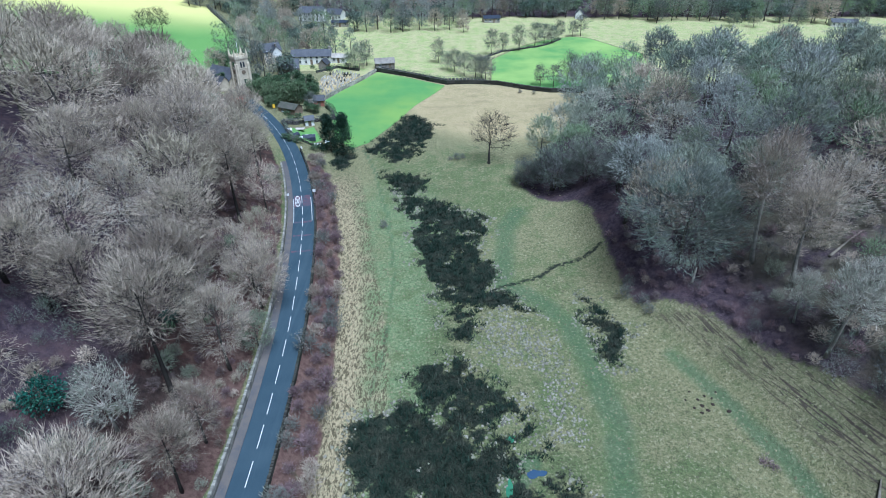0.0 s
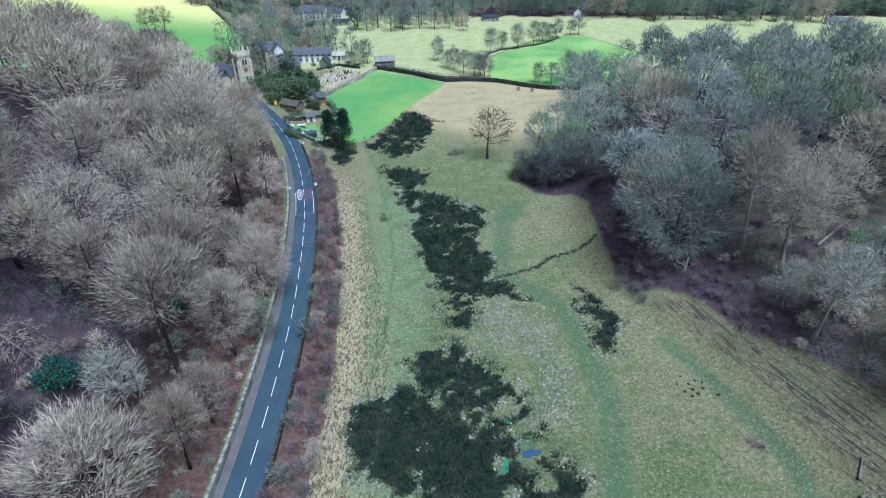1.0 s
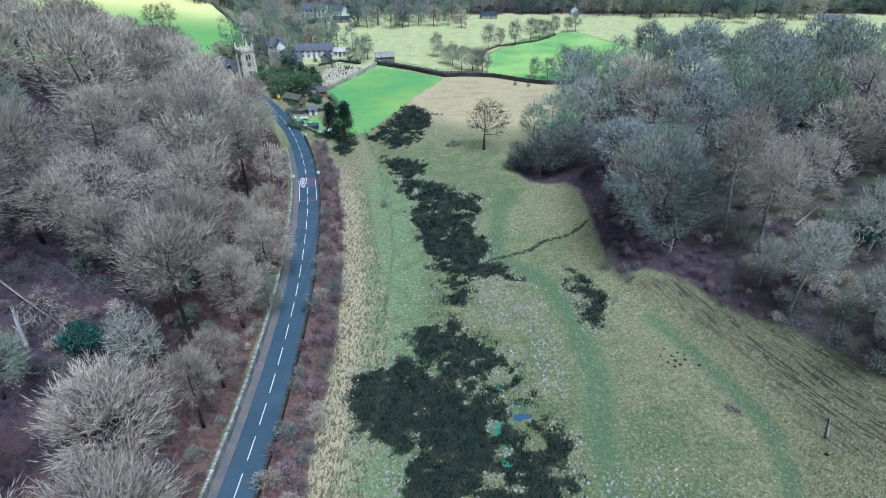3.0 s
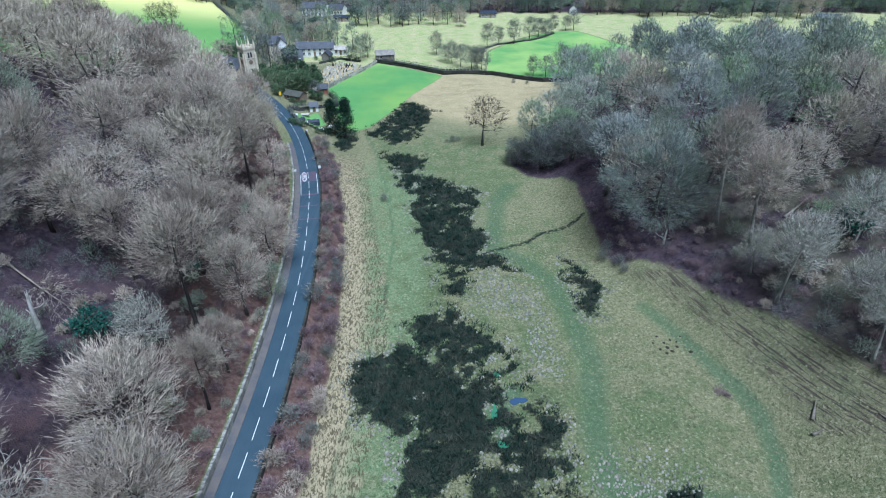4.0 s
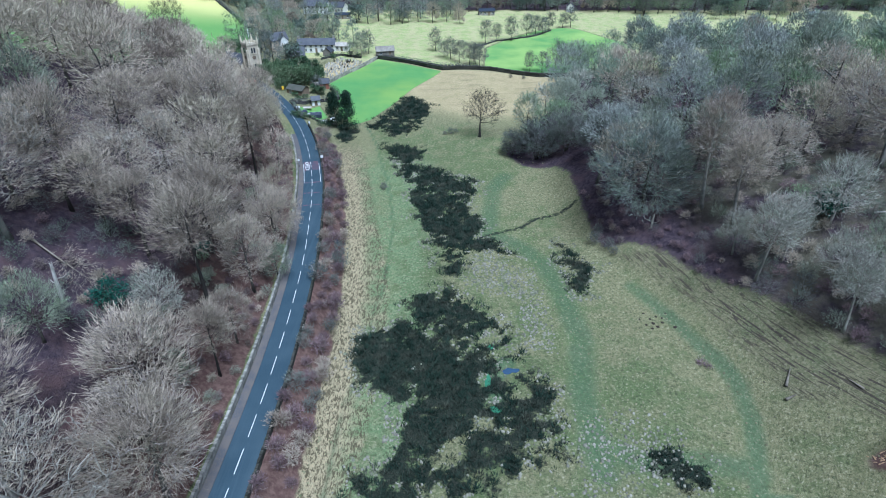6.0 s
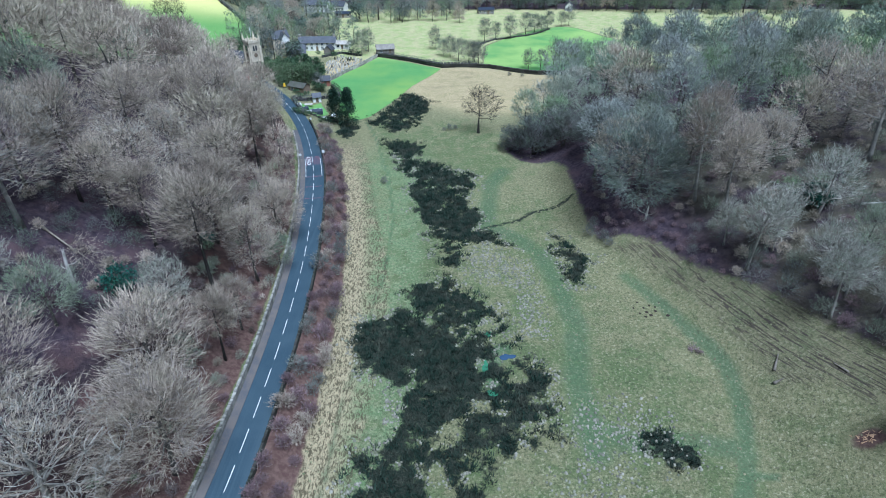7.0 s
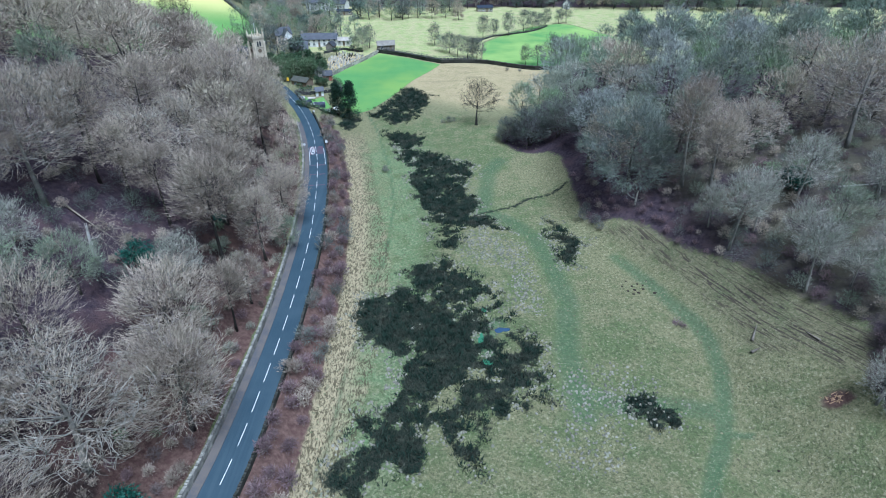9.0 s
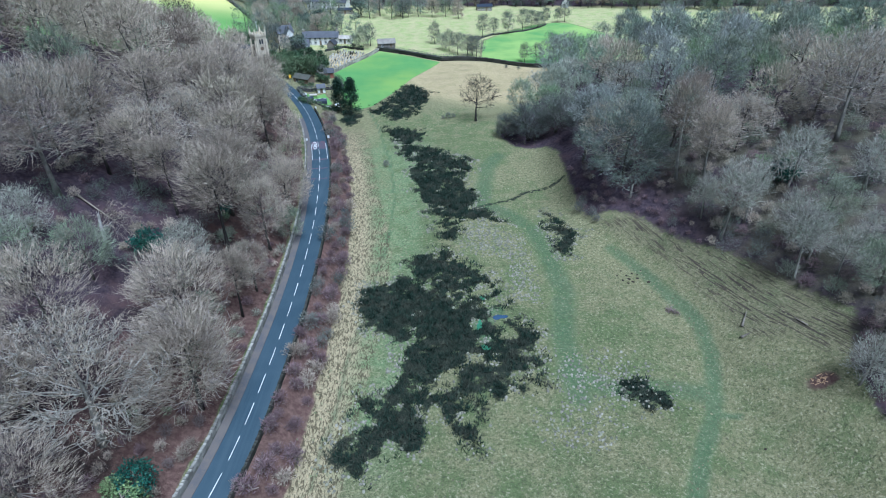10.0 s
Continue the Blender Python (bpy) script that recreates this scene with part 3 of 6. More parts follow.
def ribbon(name, y0, y1, s0, s1, top, thick, material, step=2.0):
    """A slab that follows the road between two offsets."""
    bits = Bits()
    ys = along(y0, y1, step)
    vs, fs = [], []
    for y in ys:
        vs += [road_point(y, s0, top), road_point(y, s1, top), road_point(y, s1, top - thick), road_point(y, s0, top - thick)]
    for i in range(len(ys) - 1):
        a, b = 4 * i, 4 * i + 4
        fs += [(a, a + 1, b + 1, b), (a + 1, a + 2, b + 2, b + 1), (a + 2, a + 3, b + 3, b + 2), (a + 3, a, b, b + 3)]
    n = 4 * len(ys) - 4
    fs += [(0, 3, 2, 1), (n, n + 1, n + 2, n + 3)]
    return bits.add(vs, fs).mesh(name, material)


road = tagged(new("road", ribbon("road", -80, 214, -2.1, 2.62, 0.05, 0.4, M_ASPHALT)), "damp blue-grey asphalt country road with broken white centre line", "road", kind="structure")
pavement = tagged(new("pavement", ribbon("pavement", -80, 150, -3.35, -2.1, 0.13, 0.4, M_PAVING)), "narrow roadside footway strewn with fallen leaves", "pavement", kind="structure")


def road_length(y0, y1):
    ys = np.linspace(y0, y1, 400)
    return float(np.hypot(np.diff(road_x(ys)), np.diff(ys)).sum())


# centre marks: four metres long, two apart
y = -36.1
while y < 200:
    y2 = y + 4.0 / float(road_slant(y + 2))
    part("centre_mark", ribbon("centre_mark", y, y2, -0.05, 0.05, 0.056, 0.004, M_LINE, (y2 - y) / 2 - 1e-6), parent=road)
    y = y2 + 2.0 / float(road_slant(y2 + 1))
for s0 in (-1.95, 2.1):
    part("edge_line", ribbon("edge_line", 114, 127, s0 - 0.05, s0 + 0.05, 0.056, 0.004, M_LINE), parent=road)
for y0, y1, s0, s1 in ((121.5, 127.5, 0.15, 2.0), (113.5, 114.3, -1.9, 2.0), (107.6, 108.2, -1.9, 2.0), (101.2, 101.8, -1.9, 2.0), (121.5, 127.5, -1.85, -0.15)):
    part("red_surface_band", ribbon("red_surface_band", y0, y1, s0, s1, 0.0535, 0.003, M_RED, 0.2), parent=road, label="worn red surfacing across the lane")


def roundel():
    """The elongated speed-limit ring with its figures, painted on the near lane."""
    mid = 124.6
    p = Vector(road_point(mid, -1.0, 0.0))
    turn = math.atan2(-(float(road_x(mid + 1)) - float(road_x(mid - 1))) / 2, 1)
    ring = thing("speed_roundel", Matrix.Translation(p + Vector((0, 0, 0.058))) @ Matrix.Rotation(turn, 4, 'Z') @ Matrix.Rotation(math.atan((float(road_z(mid + 2)) - float(road_z(mid - 2))) / 4 / float(road_slant(mid))), 4, 'X'), "white painted speed limit roundel on the road", "road marking")
    bits = Bits()
    n = 36
    vs = [(r * 0.62 * math.cos(a), r * 3.0 * math.sin(a), h) for h in (0, 0.004) for r in (1.0, 0.84) for a in (2 * math.pi * k / n for k in range(n))]
    fs = []
    for k in range(n):
        j = (k + 1) % n
        fs += [(2 * n + k, 2 * n + j, 3 * n + j, 3 * n + k), (k, j, 2 * n + j, 2 * n + k), (n + j, n + k, 3 * n + k, 3 * n + j)]
    part("ring", bits.add(vs, fs).mesh("ring", M_LINE), parent=ring)
    cu = bpy.data.curves.new("figures", 'FONT')
    cu.body, cu.size, cu.align_x, cu.align_y, cu.extrude, cu.offset = "30", 1.0, 'CENTER', 'CENTER', 0.002, 0.015
    tmp = new("figures", cu)
    bpy.context.view_layer.update()
    me = bpy.data.meshes.new_from_object(tmp.evaluated_get(bpy.context.evaluated_depsgraph_get()))
    bpy.data.objects.remove(tmp)
    me.materials.clear()
    me.materials.append(M_LINE)
    me.transform(Matrix.Diagonal((0.66, 3.8, 1, 1)))
    part("figures", me, parent=ring)


roundel()


# ---- dry stone walls ----
def stone_wall(name, label, line, tall, thick, material, parent_kind="structure", stone=0.55, cap=True, seed=1):
    """Courses of rough blocks along a line of ground points, with upright coping stones."""
    rng = np.random.default_rng(seed)
    body, coping = Bits(), Bits()
    p = [np.array(q, float) for q in line]
    for a, b in zip(p[:-1], p[1:]):
        run = b - a
        n = max(1, int(np.linalg.norm(run[:2]) / (stone * 2.2)))
        turn = math.atan2(run[1], run[0])
        seg = np.linalg.norm(run[:2]) / n
        for k in range(n):
            for c in range(2):
                q = a + run * ((k + 0.5 + 0.25 * (c - 0.5)) / n)
                body.box(q[0], q[1], q[2] - 0.25 + c * (tall * 0.5 + 0.12), seg * rng.uniform(0.97, 1.06), thick * rng.uniform(0.88, 1.06) * (1 - 0.1 * c), tall * 0.5 + 0.14, turn + rng.normal(0, 0.02), 0.97)
        if cap:
            m = max(1, int(np.linalg.norm(run[:2]) / (stone * 0.75)))
            for k in range(m):
                q = a + run * ((k + 0.5) / m)
                coping.box(q[0], q[1], q[2] + tall - 0.03, stone * 0.68 * rng.uniform(0.8, 1.05), thick * rng.uniform(0.85, 1.12), rng.uniform(0.14, 0.30), turn + rng.normal(0, 0.08), 0.85)
    ob = thing(name, Matrix(), label, "wall", kind=parent_kind)
    part("wall_courses", body.mesh("wall_courses", material), parent=ob)
    if cap:
        tagged(part("coping", coping.mesh("coping", material), parent=ob), kind="stuff")
    return ob


stone_wall("roadside_wall", "pale weathered dry stone wall between footway and wood", [road_point(y, -3.65, 0.1) for y in np.arange(-30, 150, 3.0)], 0.95, 0.46, M_WALL, seed=2)
stone_wall("verge_wall", "low dark mossy stone wall along the road's field side", [road_point(y, 2.86, -0.1) for y in np.arange(-30, 158, 3.0)], 0.75, 0.42, M_STONE_DARK, seed=3)


def ground_line(points, gap=3.0):
    out = []
    for (ax, ay), (bx, by) in zip(points[:-1], points[1:]):
        n = max(1, round(math.hypot(bx - ax, by - ay) / gap))
        out += [tuple(on_ground(ax + (bx - ax) * k / n, ay + (by - ay) * k / n)) for k in range(n)]
    return out + [tuple(on_ground(*points[-1]))]


stone_wall("field_wall", "dark dry stone wall between the pastures", ground_line([(-33, 247), (-17, 238.5), (-3, 229), (16.7, 228.4), (36, 220), (48, 219)]), 1.5, 0.6, M_STONE_DARK, stone=0.8, seed=4)
stone_wall("churchyard_wall", "pale stone wall round the churchyard", ground_line([(-52, 205), (-47, 210.5), (-40.5, 226), (-35, 239.5), (-32.6, 246)]), 1.3, 0.55, M_STONE, stone=0.8, seed=5)


# ---- trees ----
def slivers(rng, base, way, length, width, face=None):
    """Fine shoots: one slim tapering blade each, its broad side towards face."""
    n = len(base)
    side = rng.normal(size=(n, 3)) * (1.0 if face is None else 0.3) + (np.array([0, 0, 0.8]) if face is None else face)
    u = unit(np.cross(way, side)) * width[:, None]
    return np.stack([base - u, base + u, base + way * length[:, None]], 1).reshape(-1, 3), np.arange(3 * n).reshape(-1, 3)


def bez(a, b, c, n):
    k = np.linspace(0, 1, n)[:, None]
    return (1 - k) ** 2 * a + 2 * k * (1 - k) * b + k * k * c


def grow(seed, tall, wide, low, limbs, boughs, shoots, twigs, twig_len=1.3, twig_r=0.026, stems=1, droop=0.0, thick=0.019, lean=(0, 0), fork=0.80, skin=0.40, fine=0.018):
    """A leafless tree: stem and limbs, boughs and branchlets as tapering tubes, and upswept fans of fine shoots. Returns wood, branches and the shoots' arrays."""
    rng = np.random.default_rng(seed)
    wood, spray = Bits(), Bits()
    mid = np.array([lean[0] * 0.6, lean[1] * 0.6, (low + tall) / 2])
    size = np.array([wide, wide, (tall - low) / 2])
    lobes = unit(rng.normal(size=(7, 3)))
    swell = rng.uniform(-0.22, 0.28, 7)

    def shell(n, lo, hi):
        """Points in the crown between two shares of its radius, on an uneven outline."""
        d = unit(rng.normal(size=(n, 3)))
        d[:, 2] = np.where(d[:, 2] < -0.75, -d[:, 2], d[:, 2])
        bump = 1 + (np.clip(d @ lobes.T, 0, 1) ** 3 * swell).sum(1)
        return mid + d * size * (bump * rng.uniform(lo, hi, n))[:, None]

    nodes = []
    r0 = tall * thick
    for k in range(stems):
        a = 2 * math.pi * (k + rng.uniform(0, 0.5)) / stems
        foot = np.array([math.cos(a), math.sin(a), 0]) * (0.0 if stems == 1 else 0.25)
        top = np.array([math.cos(a) * wide * 0.4 * (stems > 1) + lean[0], math.sin(a) * wide * 0.4 * (stems > 1) + lean[1], tall * fork])
        bend = (foot + top) / 2 + np.array([*rng.normal(0, 0.03 * tall, 2), 0.05 * tall])
        pts = bez(foot - np.array([0, 0, 0.5]), bend, top, 8)
        rad = np.linspace(1, 0.16, 8) * float(r0 / math.sqrt(stems))
        rad[0] *= 1.35
        wood.tube(pts.tolist(), rad.tolist(), 6)
        nodes += [(p, r) for p, r in zip(pts, rad) if p[2] > min(low * 0.8, fork * tall * 0.8)]

    def attach(bits, targets, pool, share, n, sides, lift, least=0.0):
        P = np.array([p for p, _ in pool])
        R = np.array([r for _, r in pool])
        made = []
        for q in targets:
            away = np.linalg.norm(P - q, axis=1) + np.maximum(0, P[:, 2] - q[2] + 0.5) * 1.4
            i = int(np.argmin(away))
            span = np.linalg.norm(q - P[i])
            ctrl = P[i] * 0.45 + q * 0.55 + np.array([0, 0, lift * span]) + rng.normal(0, (0.26 if least else 0.15) * span, 3)
            pts = bez(P[i], ctrl, q, n)
            rad = np.linspace(max(min(R[i] * share, 2.0 * least + 9 * (least == 0)), least), max(R[i] * share * 0.3, fine), n)
            bits.tube(pts.tolist(), rad.tolist(), sides)
            made += [(p, r) for p, r in zip(pts[1:], rad[1:])]
        return made

    a1 = attach(wood, shell(limbs, 0.45, 0.75), nodes, 0.55, 5, 5, -0.10)
    a2 = attach(spray, shell(boughs, 0.55, 0.92), a1 + nodes[-3:], 0.60, 4 if shoots > 40 else 3, 4 if shoots > 40 else 3, -0.06 + droop)
    a3 = attach(spray, shell(shoots, 0.6, 1.02), a2 + a1, 0.6, 5 if shoots > 600 else 4 if shoots > 200 else 3 if shoots > 40 else 2, 3, 0.05 + droop, fine * 1.7) if shoots else []
    # fine shoots: fans that run from the boughs out to the crown's skin
    P = np.array([p for p, _ in a3 + a2 + a1])
    n = twigs // 3
    knots = 42 + (twigs > 6000) * 28
    hub = shell(knots, *((0.76, 0.93) if skin > 0.5 else (0.62, 0.97)))
    loose = max(1, n // (4 if skin > 0.45 else 2))
    which = rng.integers(0, knots, n - loose)
    puff = wide * (0.21 if twigs > 6000 else 0.25)
    goal = np.concatenate([shell(loose, skin, 1.04), hub[which] + rng.normal(size=(n - loose, 3)) * puff * np.array([0.55, 0.55, 0.42])])
    heart = np.concatenate([np.repeat(mid[None], loose, 0), hub[which] - unit((hub[which] - mid) / size) * puff * 0.9])
    pick = np.array([int(np.argmin(((P - q) ** 2).sum(1))) for q in mid + (goal - mid) * 0.88])
    fork_at = mid - np.array([0, 0, 0.75]) * size
    sweep = np.concatenate([goal[:loose], hub[which]]) - fork_at
    lead = unit(0.35 * unit(goal - P[pick]) + 0.8 * unit(sweep) + 0.35 * unit(goal - heart) + 0.22 * rng.normal(size=(n, 3)) + np.array([0, 0, 0.22 - droop]))
    reach = twig_len * rng.uniform(0.6, 1.3, n)
    foot = np.repeat(goal - lead * reach[:, None], 3, axis=0)
    way = unit(np.repeat(lead, 3, axis=0) + 0.30 * rng.normal(size=(3 * n, 3)))
    v, f = slivers(rng, foot, way, np.repeat(reach, 3) * rng.uniform(0.55, 1.2, 3 * n), twig_r * rng.uniform(0.6, 1.3, 3 * n), np.repeat(unit((goal - mid) / size) + unit(goal - heart), 3, axis=0) * 0.5 + np.array([0, 0, 0.45]))
    return wood, spray, v, f


def leaf_cloud(rng, centres, way, size):
    """Small bent leaf sprays, two triangles each."""
    n = len(centres)
    u = unit(np.cross(way, rng.normal(size=(n, 3))))
    L = (size * rng.uniform(0.6, 1.3, n))[:, None]
    a, b = centres, centres + way * L
    m = (a + b) / 2 + np.cross(way, u) * L * 0.12
    v = np.stack([a, m + u * L * 0.32, b, m - u * L * 0.32], 1).reshape(-1, 3)
    k = np.arange(n)[:, None] * 4
    return v, np.concatenate([k + np.array([[0, 1, 2]]), k + np.array([[0, 2, 3]])])


def tree_kind(name, label, category, made, bark, twig_mat, group="", crown="crown", branch=None):
    """One tree of a kind, to be copied: an Empty at its foot with trunk, branches and crown."""
    wood, v, f = made[0], made[-2], made[-1]
    ob = thing(name, Matrix(), label, category, group)
    part("trunk", wood.mesh("trunk", bark, True), parent=ob)
    if len(made) > 3 and made[1].v:
        tagged(part("branching", made[1].mesh("branching", branch or M_BRANCH, True), parent=ob), kind="stuff")
    part(crown, fast_mesh(crown, v, f, twig_mat), parent=ob)
    return ob


def evergreen(seed, tall, wide, low, n, size, cone=0.0, stems=1):
    """A leafy crown in irregular tiers or clumps on a short trunk."""
    rng = np.random.default_rng(seed)
    wood = Bits()
    wood.tube([(0, 0, -0.5), (0.05 * wide, 0, tall * 0.4), (0, 0.04 * wide, tall * 0.92)], [tall * 0.024, tall * 0.016, 0.03], 6)
    clumps = 46
    d = unit(rng.normal(size=(clumps, 3)))
    d[:, 2] = np.abs(d[:, 2]) * np.where(rng.random(clumps) < 0.7, 1, -1)
    h = (tall + low) / 2 + d[:, 2] * (tall - low) / 2 * rng.uniform(0.5, 0.95, clumps)
    k = (h - low) / (tall - low)
    reach = wide * np.where(cone > 0, np.clip(1.08 - k, 0.06, 1) ** (0.8 * max(cone, 0.1)), np.sqrt(np.clip(1 - (2 * k - 1) ** 2, 0.05, 1)))
    ang = np.arctan2(d[:, 1], d[:, 0])
    rad = reach * rng.uniform(0.45, 0.9, clumps)
    C = np.stack([np.cos(ang) * rad, np.sin(ang) * rad, h], 1)
    for c in C[::2]:
        wood.tube([(0, 0, float(c[2]) - 0.1 * tall if c[2] > 0.2 * tall else 0.1 * tall), tuple(c.tolist())], [tall * 0.008, 0.02], 3)
    i = rng.integers(0, clumps, n)
    off = rng.normal(size=(n, 3)) * np.array([0.2, 0.2, 0.13]) * wide * (0.55 + 0.6 * (1 - k[i]))[:, None]
    P = C[i] + off
    way = unit(unit(off + 1e-6) + 0.6 * rng.normal(size=(n, 3)) + np.array([0, 0, 0.2]))
    v, f = leaf_cloud(rng, P, way, size)
    return wood, v, f


GROVE = "hillside woodland trees"
near_kinds = []
BEECH = "tall broad leafless beech with brown-grey twigs on the hillside"
for k, (tall, wide, low) in enumerate(((18, 6.0, 2.6), (16.5, 5.6, 2.2), (19, 6.4, 3.0), (15.5, 5.4, 2.0))):
    near_kinds.append(tree_kind("tree", BEECH, "tree", grow(10 + k, tall, wide, low, 11, 46, 230, 7500, 1.2, 0.024, fork=0.7, skin=0.55), M_BARK_DARK, M_TWIG, GROVE))
near_kinds.append(tree_kind("tree", "leafless tree with lichen-green twigs in the wood", "tree", grow(21, 14, 5.4, 1.6, 10, 44, 220, 6000, 1.0, 0.028, fork=0.68, skin=0.55), M_BARK_DARK, M_TWIG_OLIVE, GROVE, branch=M_BRANCH_OLIVE))
near_kinds.append(tree_kind("tree", "pale grey leafless ash tree in the wood", "tree", grow(22, 12, 4.2, 1.4, 9, 36, 210, 3900, 0.9, 0.022), M_BARK_PALE, M_TWIG_PALE, GROVE, branch=M_BRANCH_PALE))
near_kinds.append(tree_kind("tree", "leafless tree with silvery branching crown in the wood", "tree", grow(23, 16, 6.0, 2.5, 13, 60, 320, 6000, 1.0, 0.021, fine=0.018), M_BARK_DARK, M_TWIG, GROVE, branch=M_BRANCH_PALE))
near_kinds.append(tree_kind("tree", "leafless grey-green tree with dense rounded crown", "tree", grow(24, 17, 6.2, 2.0, 11, 46, 210, 6600, 1.0, 0.030, fork=0.65, skin=0.58), M_BARK_DARK, M_TWIG_GREY, GROVE, branch=M_BRANCH_OLIVE))
near_kinds.append(tree_kind("tree", "leafless tree with domed lichen-grey crown", "tree", grow(25, 15, 5.6, 1.8, 11, 46, 210, 6300, 1.0, 0.030, fork=0.65, skin=0.58), M_BARK_DARK, M_TWIG_OLIVE, GROVE, branch=M_BRANCH_OLIVE))


def three(faces):
    """Faces of any size as triangles."""
    return np.array([(f[0], f[i], f[i + 1]) for f in faces for i in range(1, len(f) - 1)])


WOODS = [M_BARK_DARK, M_TWIG, M_TWIG_OLIVE, M_TWIG_PALE, M_TWIG_DARK, M_SPRUCE, M_TWIG_GREY, M_TWIG_RED]


def grove_kind(made, slot):
    """A lighter tree as arrays, to be joined into a wood: vertices, triangles and material slots."""
    wood, v, f = made[0], made[-2], made[-1]
    w, t = np.array(wood.v), three(wood.f)
    if len(made) > 3 and made[1].v:
        v, f = np.concatenate([np.array(made[1].v), v]), np.concatenate([three(made[1].f), f + len(made[1].v)])
    return np.concatenate([w, v]), np.concatenate([t, f + len(w)]), np.concatenate([np.zeros(len(t), int), np.full(len(f), slot)])


mid_kinds = [grove_kind(grow(30 + k, 17 + k, 6.0 + 0.3 * k, 2.6, 7, 22, 60, 3300, 1.35, 0.042, fork=0.65, skin=0.55, fine=0.04), 1) for k in range(3)]
mid_kinds.append(grove_kind(grow(36, 15.5, 6.2, 2.4, 8, 20, 40, 3600, 1.0, 0.058, fork=0.6, skin=0.62, fine=0.04), 2))
mid_kinds.append(grove_kind(grow(37, 14, 5.4, 2.2, 8, 20, 60, 3000, 1.0, 0.045, fork=0.6, skin=0.55, fine=0.045), 3))
mid_kinds.append(grove_kind(grow(38, 20, 5.2, 9.5, 8, 20, 30, 3300, 1.0, 0.060, fork=0.62, skin=0.6, fine=0.04), 6))
mid_kinds.append(grove_kind(grow(39, 17.5, 6.4, 3.0, 8, 20, 40, 3600, 1.0, 0.058, fork=0.6, skin=0.62, fine=0.04), 6))
mid_kinds.append(grove_kind(grow(35, 19, 5.0, 9.0, 8, 20, 30, 3300, 1.0, 0.060, fork=0.62, skin=0.6, fine=0.04), 2))
mid_kinds.append(grove_kind(grow(34, 20, 6.0, 8.0, 8, 22, 50, 3300, 1.35, 0.042, fork=0.7, skin=0.52, fine=0.04), 1))
far_kinds = [grove_kind(grow(40 + k, 13 + 2 * k, 5.0 + 0.4 * k, 0.6, 4, 8, 0, 2100, 1.0, 0.10, skin=0.6), (1, 2, 6)[k]) for k in range(3)]
far_kinds.append(grove_kind(evergreen(44, 12, 4.4, 0.3, 800, 0.85), 5))
scrub_kinds = [grove_kind(grow(54 + k, 2.8 + 0.5 * k, 1.6 + 0.25 * k, 0.2, 5, 12, 8, 900, 0.5, 0.024, 3), slot) for k, slot in enumerate((7, 1, 2, 4))]
joined, own = [], []
valley_kinds = [tree_kind("tree", "leafless field tree on a pasture boundary", "tree", grow(46, 12, 4.4, 1.2, 7, 24, 60, 4200, 0.8, 0.036, fork=0.5), M_BARK_BLACK, M_TWIG_DARK, "pasture boundary trees"),
                tree_kind("tree", "leafless dark field tree on a pasture boundary", "tree", grow(47, 11, 4.0, 1.0, 7, 24, 60, 4200, 0.8, 0.036, fork=0.5), M_BARK_DARK, M_TWIG_DARK, "pasture boundary trees"),
                tree_kind("tree", "leafless olive-grey tree among the houses", "tree", grow(48, 11, 4.8, 0.6, 7, 24, 60, 4200, 0.8, 0.036, fork=0.5), M_BARK, M_TWIG_OLIVE, "village trees")]


def joined_tree(kind, x, y, scale, rng):
    a = rng.uniform(0, 6.283)
    v, f, slot = kind
    turn = np.array([[math.cos(a), -math.sin(a), 0], [math.sin(a), math.cos(a), 0], [0, 0, 1]])
    own.append((rng.uniform(-0.45, 0.45), rng.uniform(-0.3, 0.3)))
    joined.append((v @ turn.T * scale * np.array([1, 1, rng.uniform(0.92, 1.08) * spread(scale) / scale]) + np.array(on_ground(x, y, 0.2)), f, slot))


def finish_woods():
    """All the trees beyond the nearest, as one mass of real trees."""
    vs, fs, ss, k = [], [], [], 0
    for v, f, slot in joined:
        vs.append(v)
        fs.append(f + k)
        ss.append(slot)
        k += len(v)
    me = fast_mesh("distant_woodland", np.concatenate(vs), np.concatenate(fs), WOODS[0])
    for m in WOODS[1:]:
        me.materials.append(m)
    me.polygons.foreach_set("material_index", np.concatenate(ss).astype(np.int32))
    sizes = [len(v) for v, _, _ in joined]
    for name, k in (("own_tone", 0), ("own_tint", 1)):
        at = me.attributes.new(name, 'FLOAT', 'POINT')
        at.data.foreach_set("value", np.repeat(np.array([o[k] for o in own], dtype=np.float32), sizes))
    tagged(new("distant_woodland", me), "mass of leafless grey-brown trees on the slopes and valley end", "woodland", kind="stuff")


bush_kinds = [tree_kind("bush", "leafless purple-brown thorn bush on the road bank", "bush", grow(50, 2.6, 1.5, 0.3, 5, 12, 6, 800, 0.5, 0.028, 3), M_BARK, M_TWIG_RED, "roadside scrub"),
              tree_kind("bush", "leafless grey scrub bush on the road bank", "bush", grow(51, 3.0, 1.7, 0.3, 5, 12, 6, 800, 0.55, 0.028, 3), M_BARK, M_TWIG, "roadside scrub"),
              tree_kind("bush", "leafless olive-grey bush among the trees", "bush", grow(52, 4.2, 2.3, 0.5, 5, 14, 6, 900, 0.6, 0.03, 3), M_BARK, M_TWIG_OLIVE, "woodland undergrowth"),
              tree_kind("bush", "leafless dark thorn bush", "bush", grow(53, 3.0, 1.8, 0.3, 5, 12, 6, 800, 0.55, 0.03, 3), M_BARK, M_TWIG_DARK, "roadside scrub")]
kinds_all = near_kinds + valley_kinds + bush_kinds
used = set()


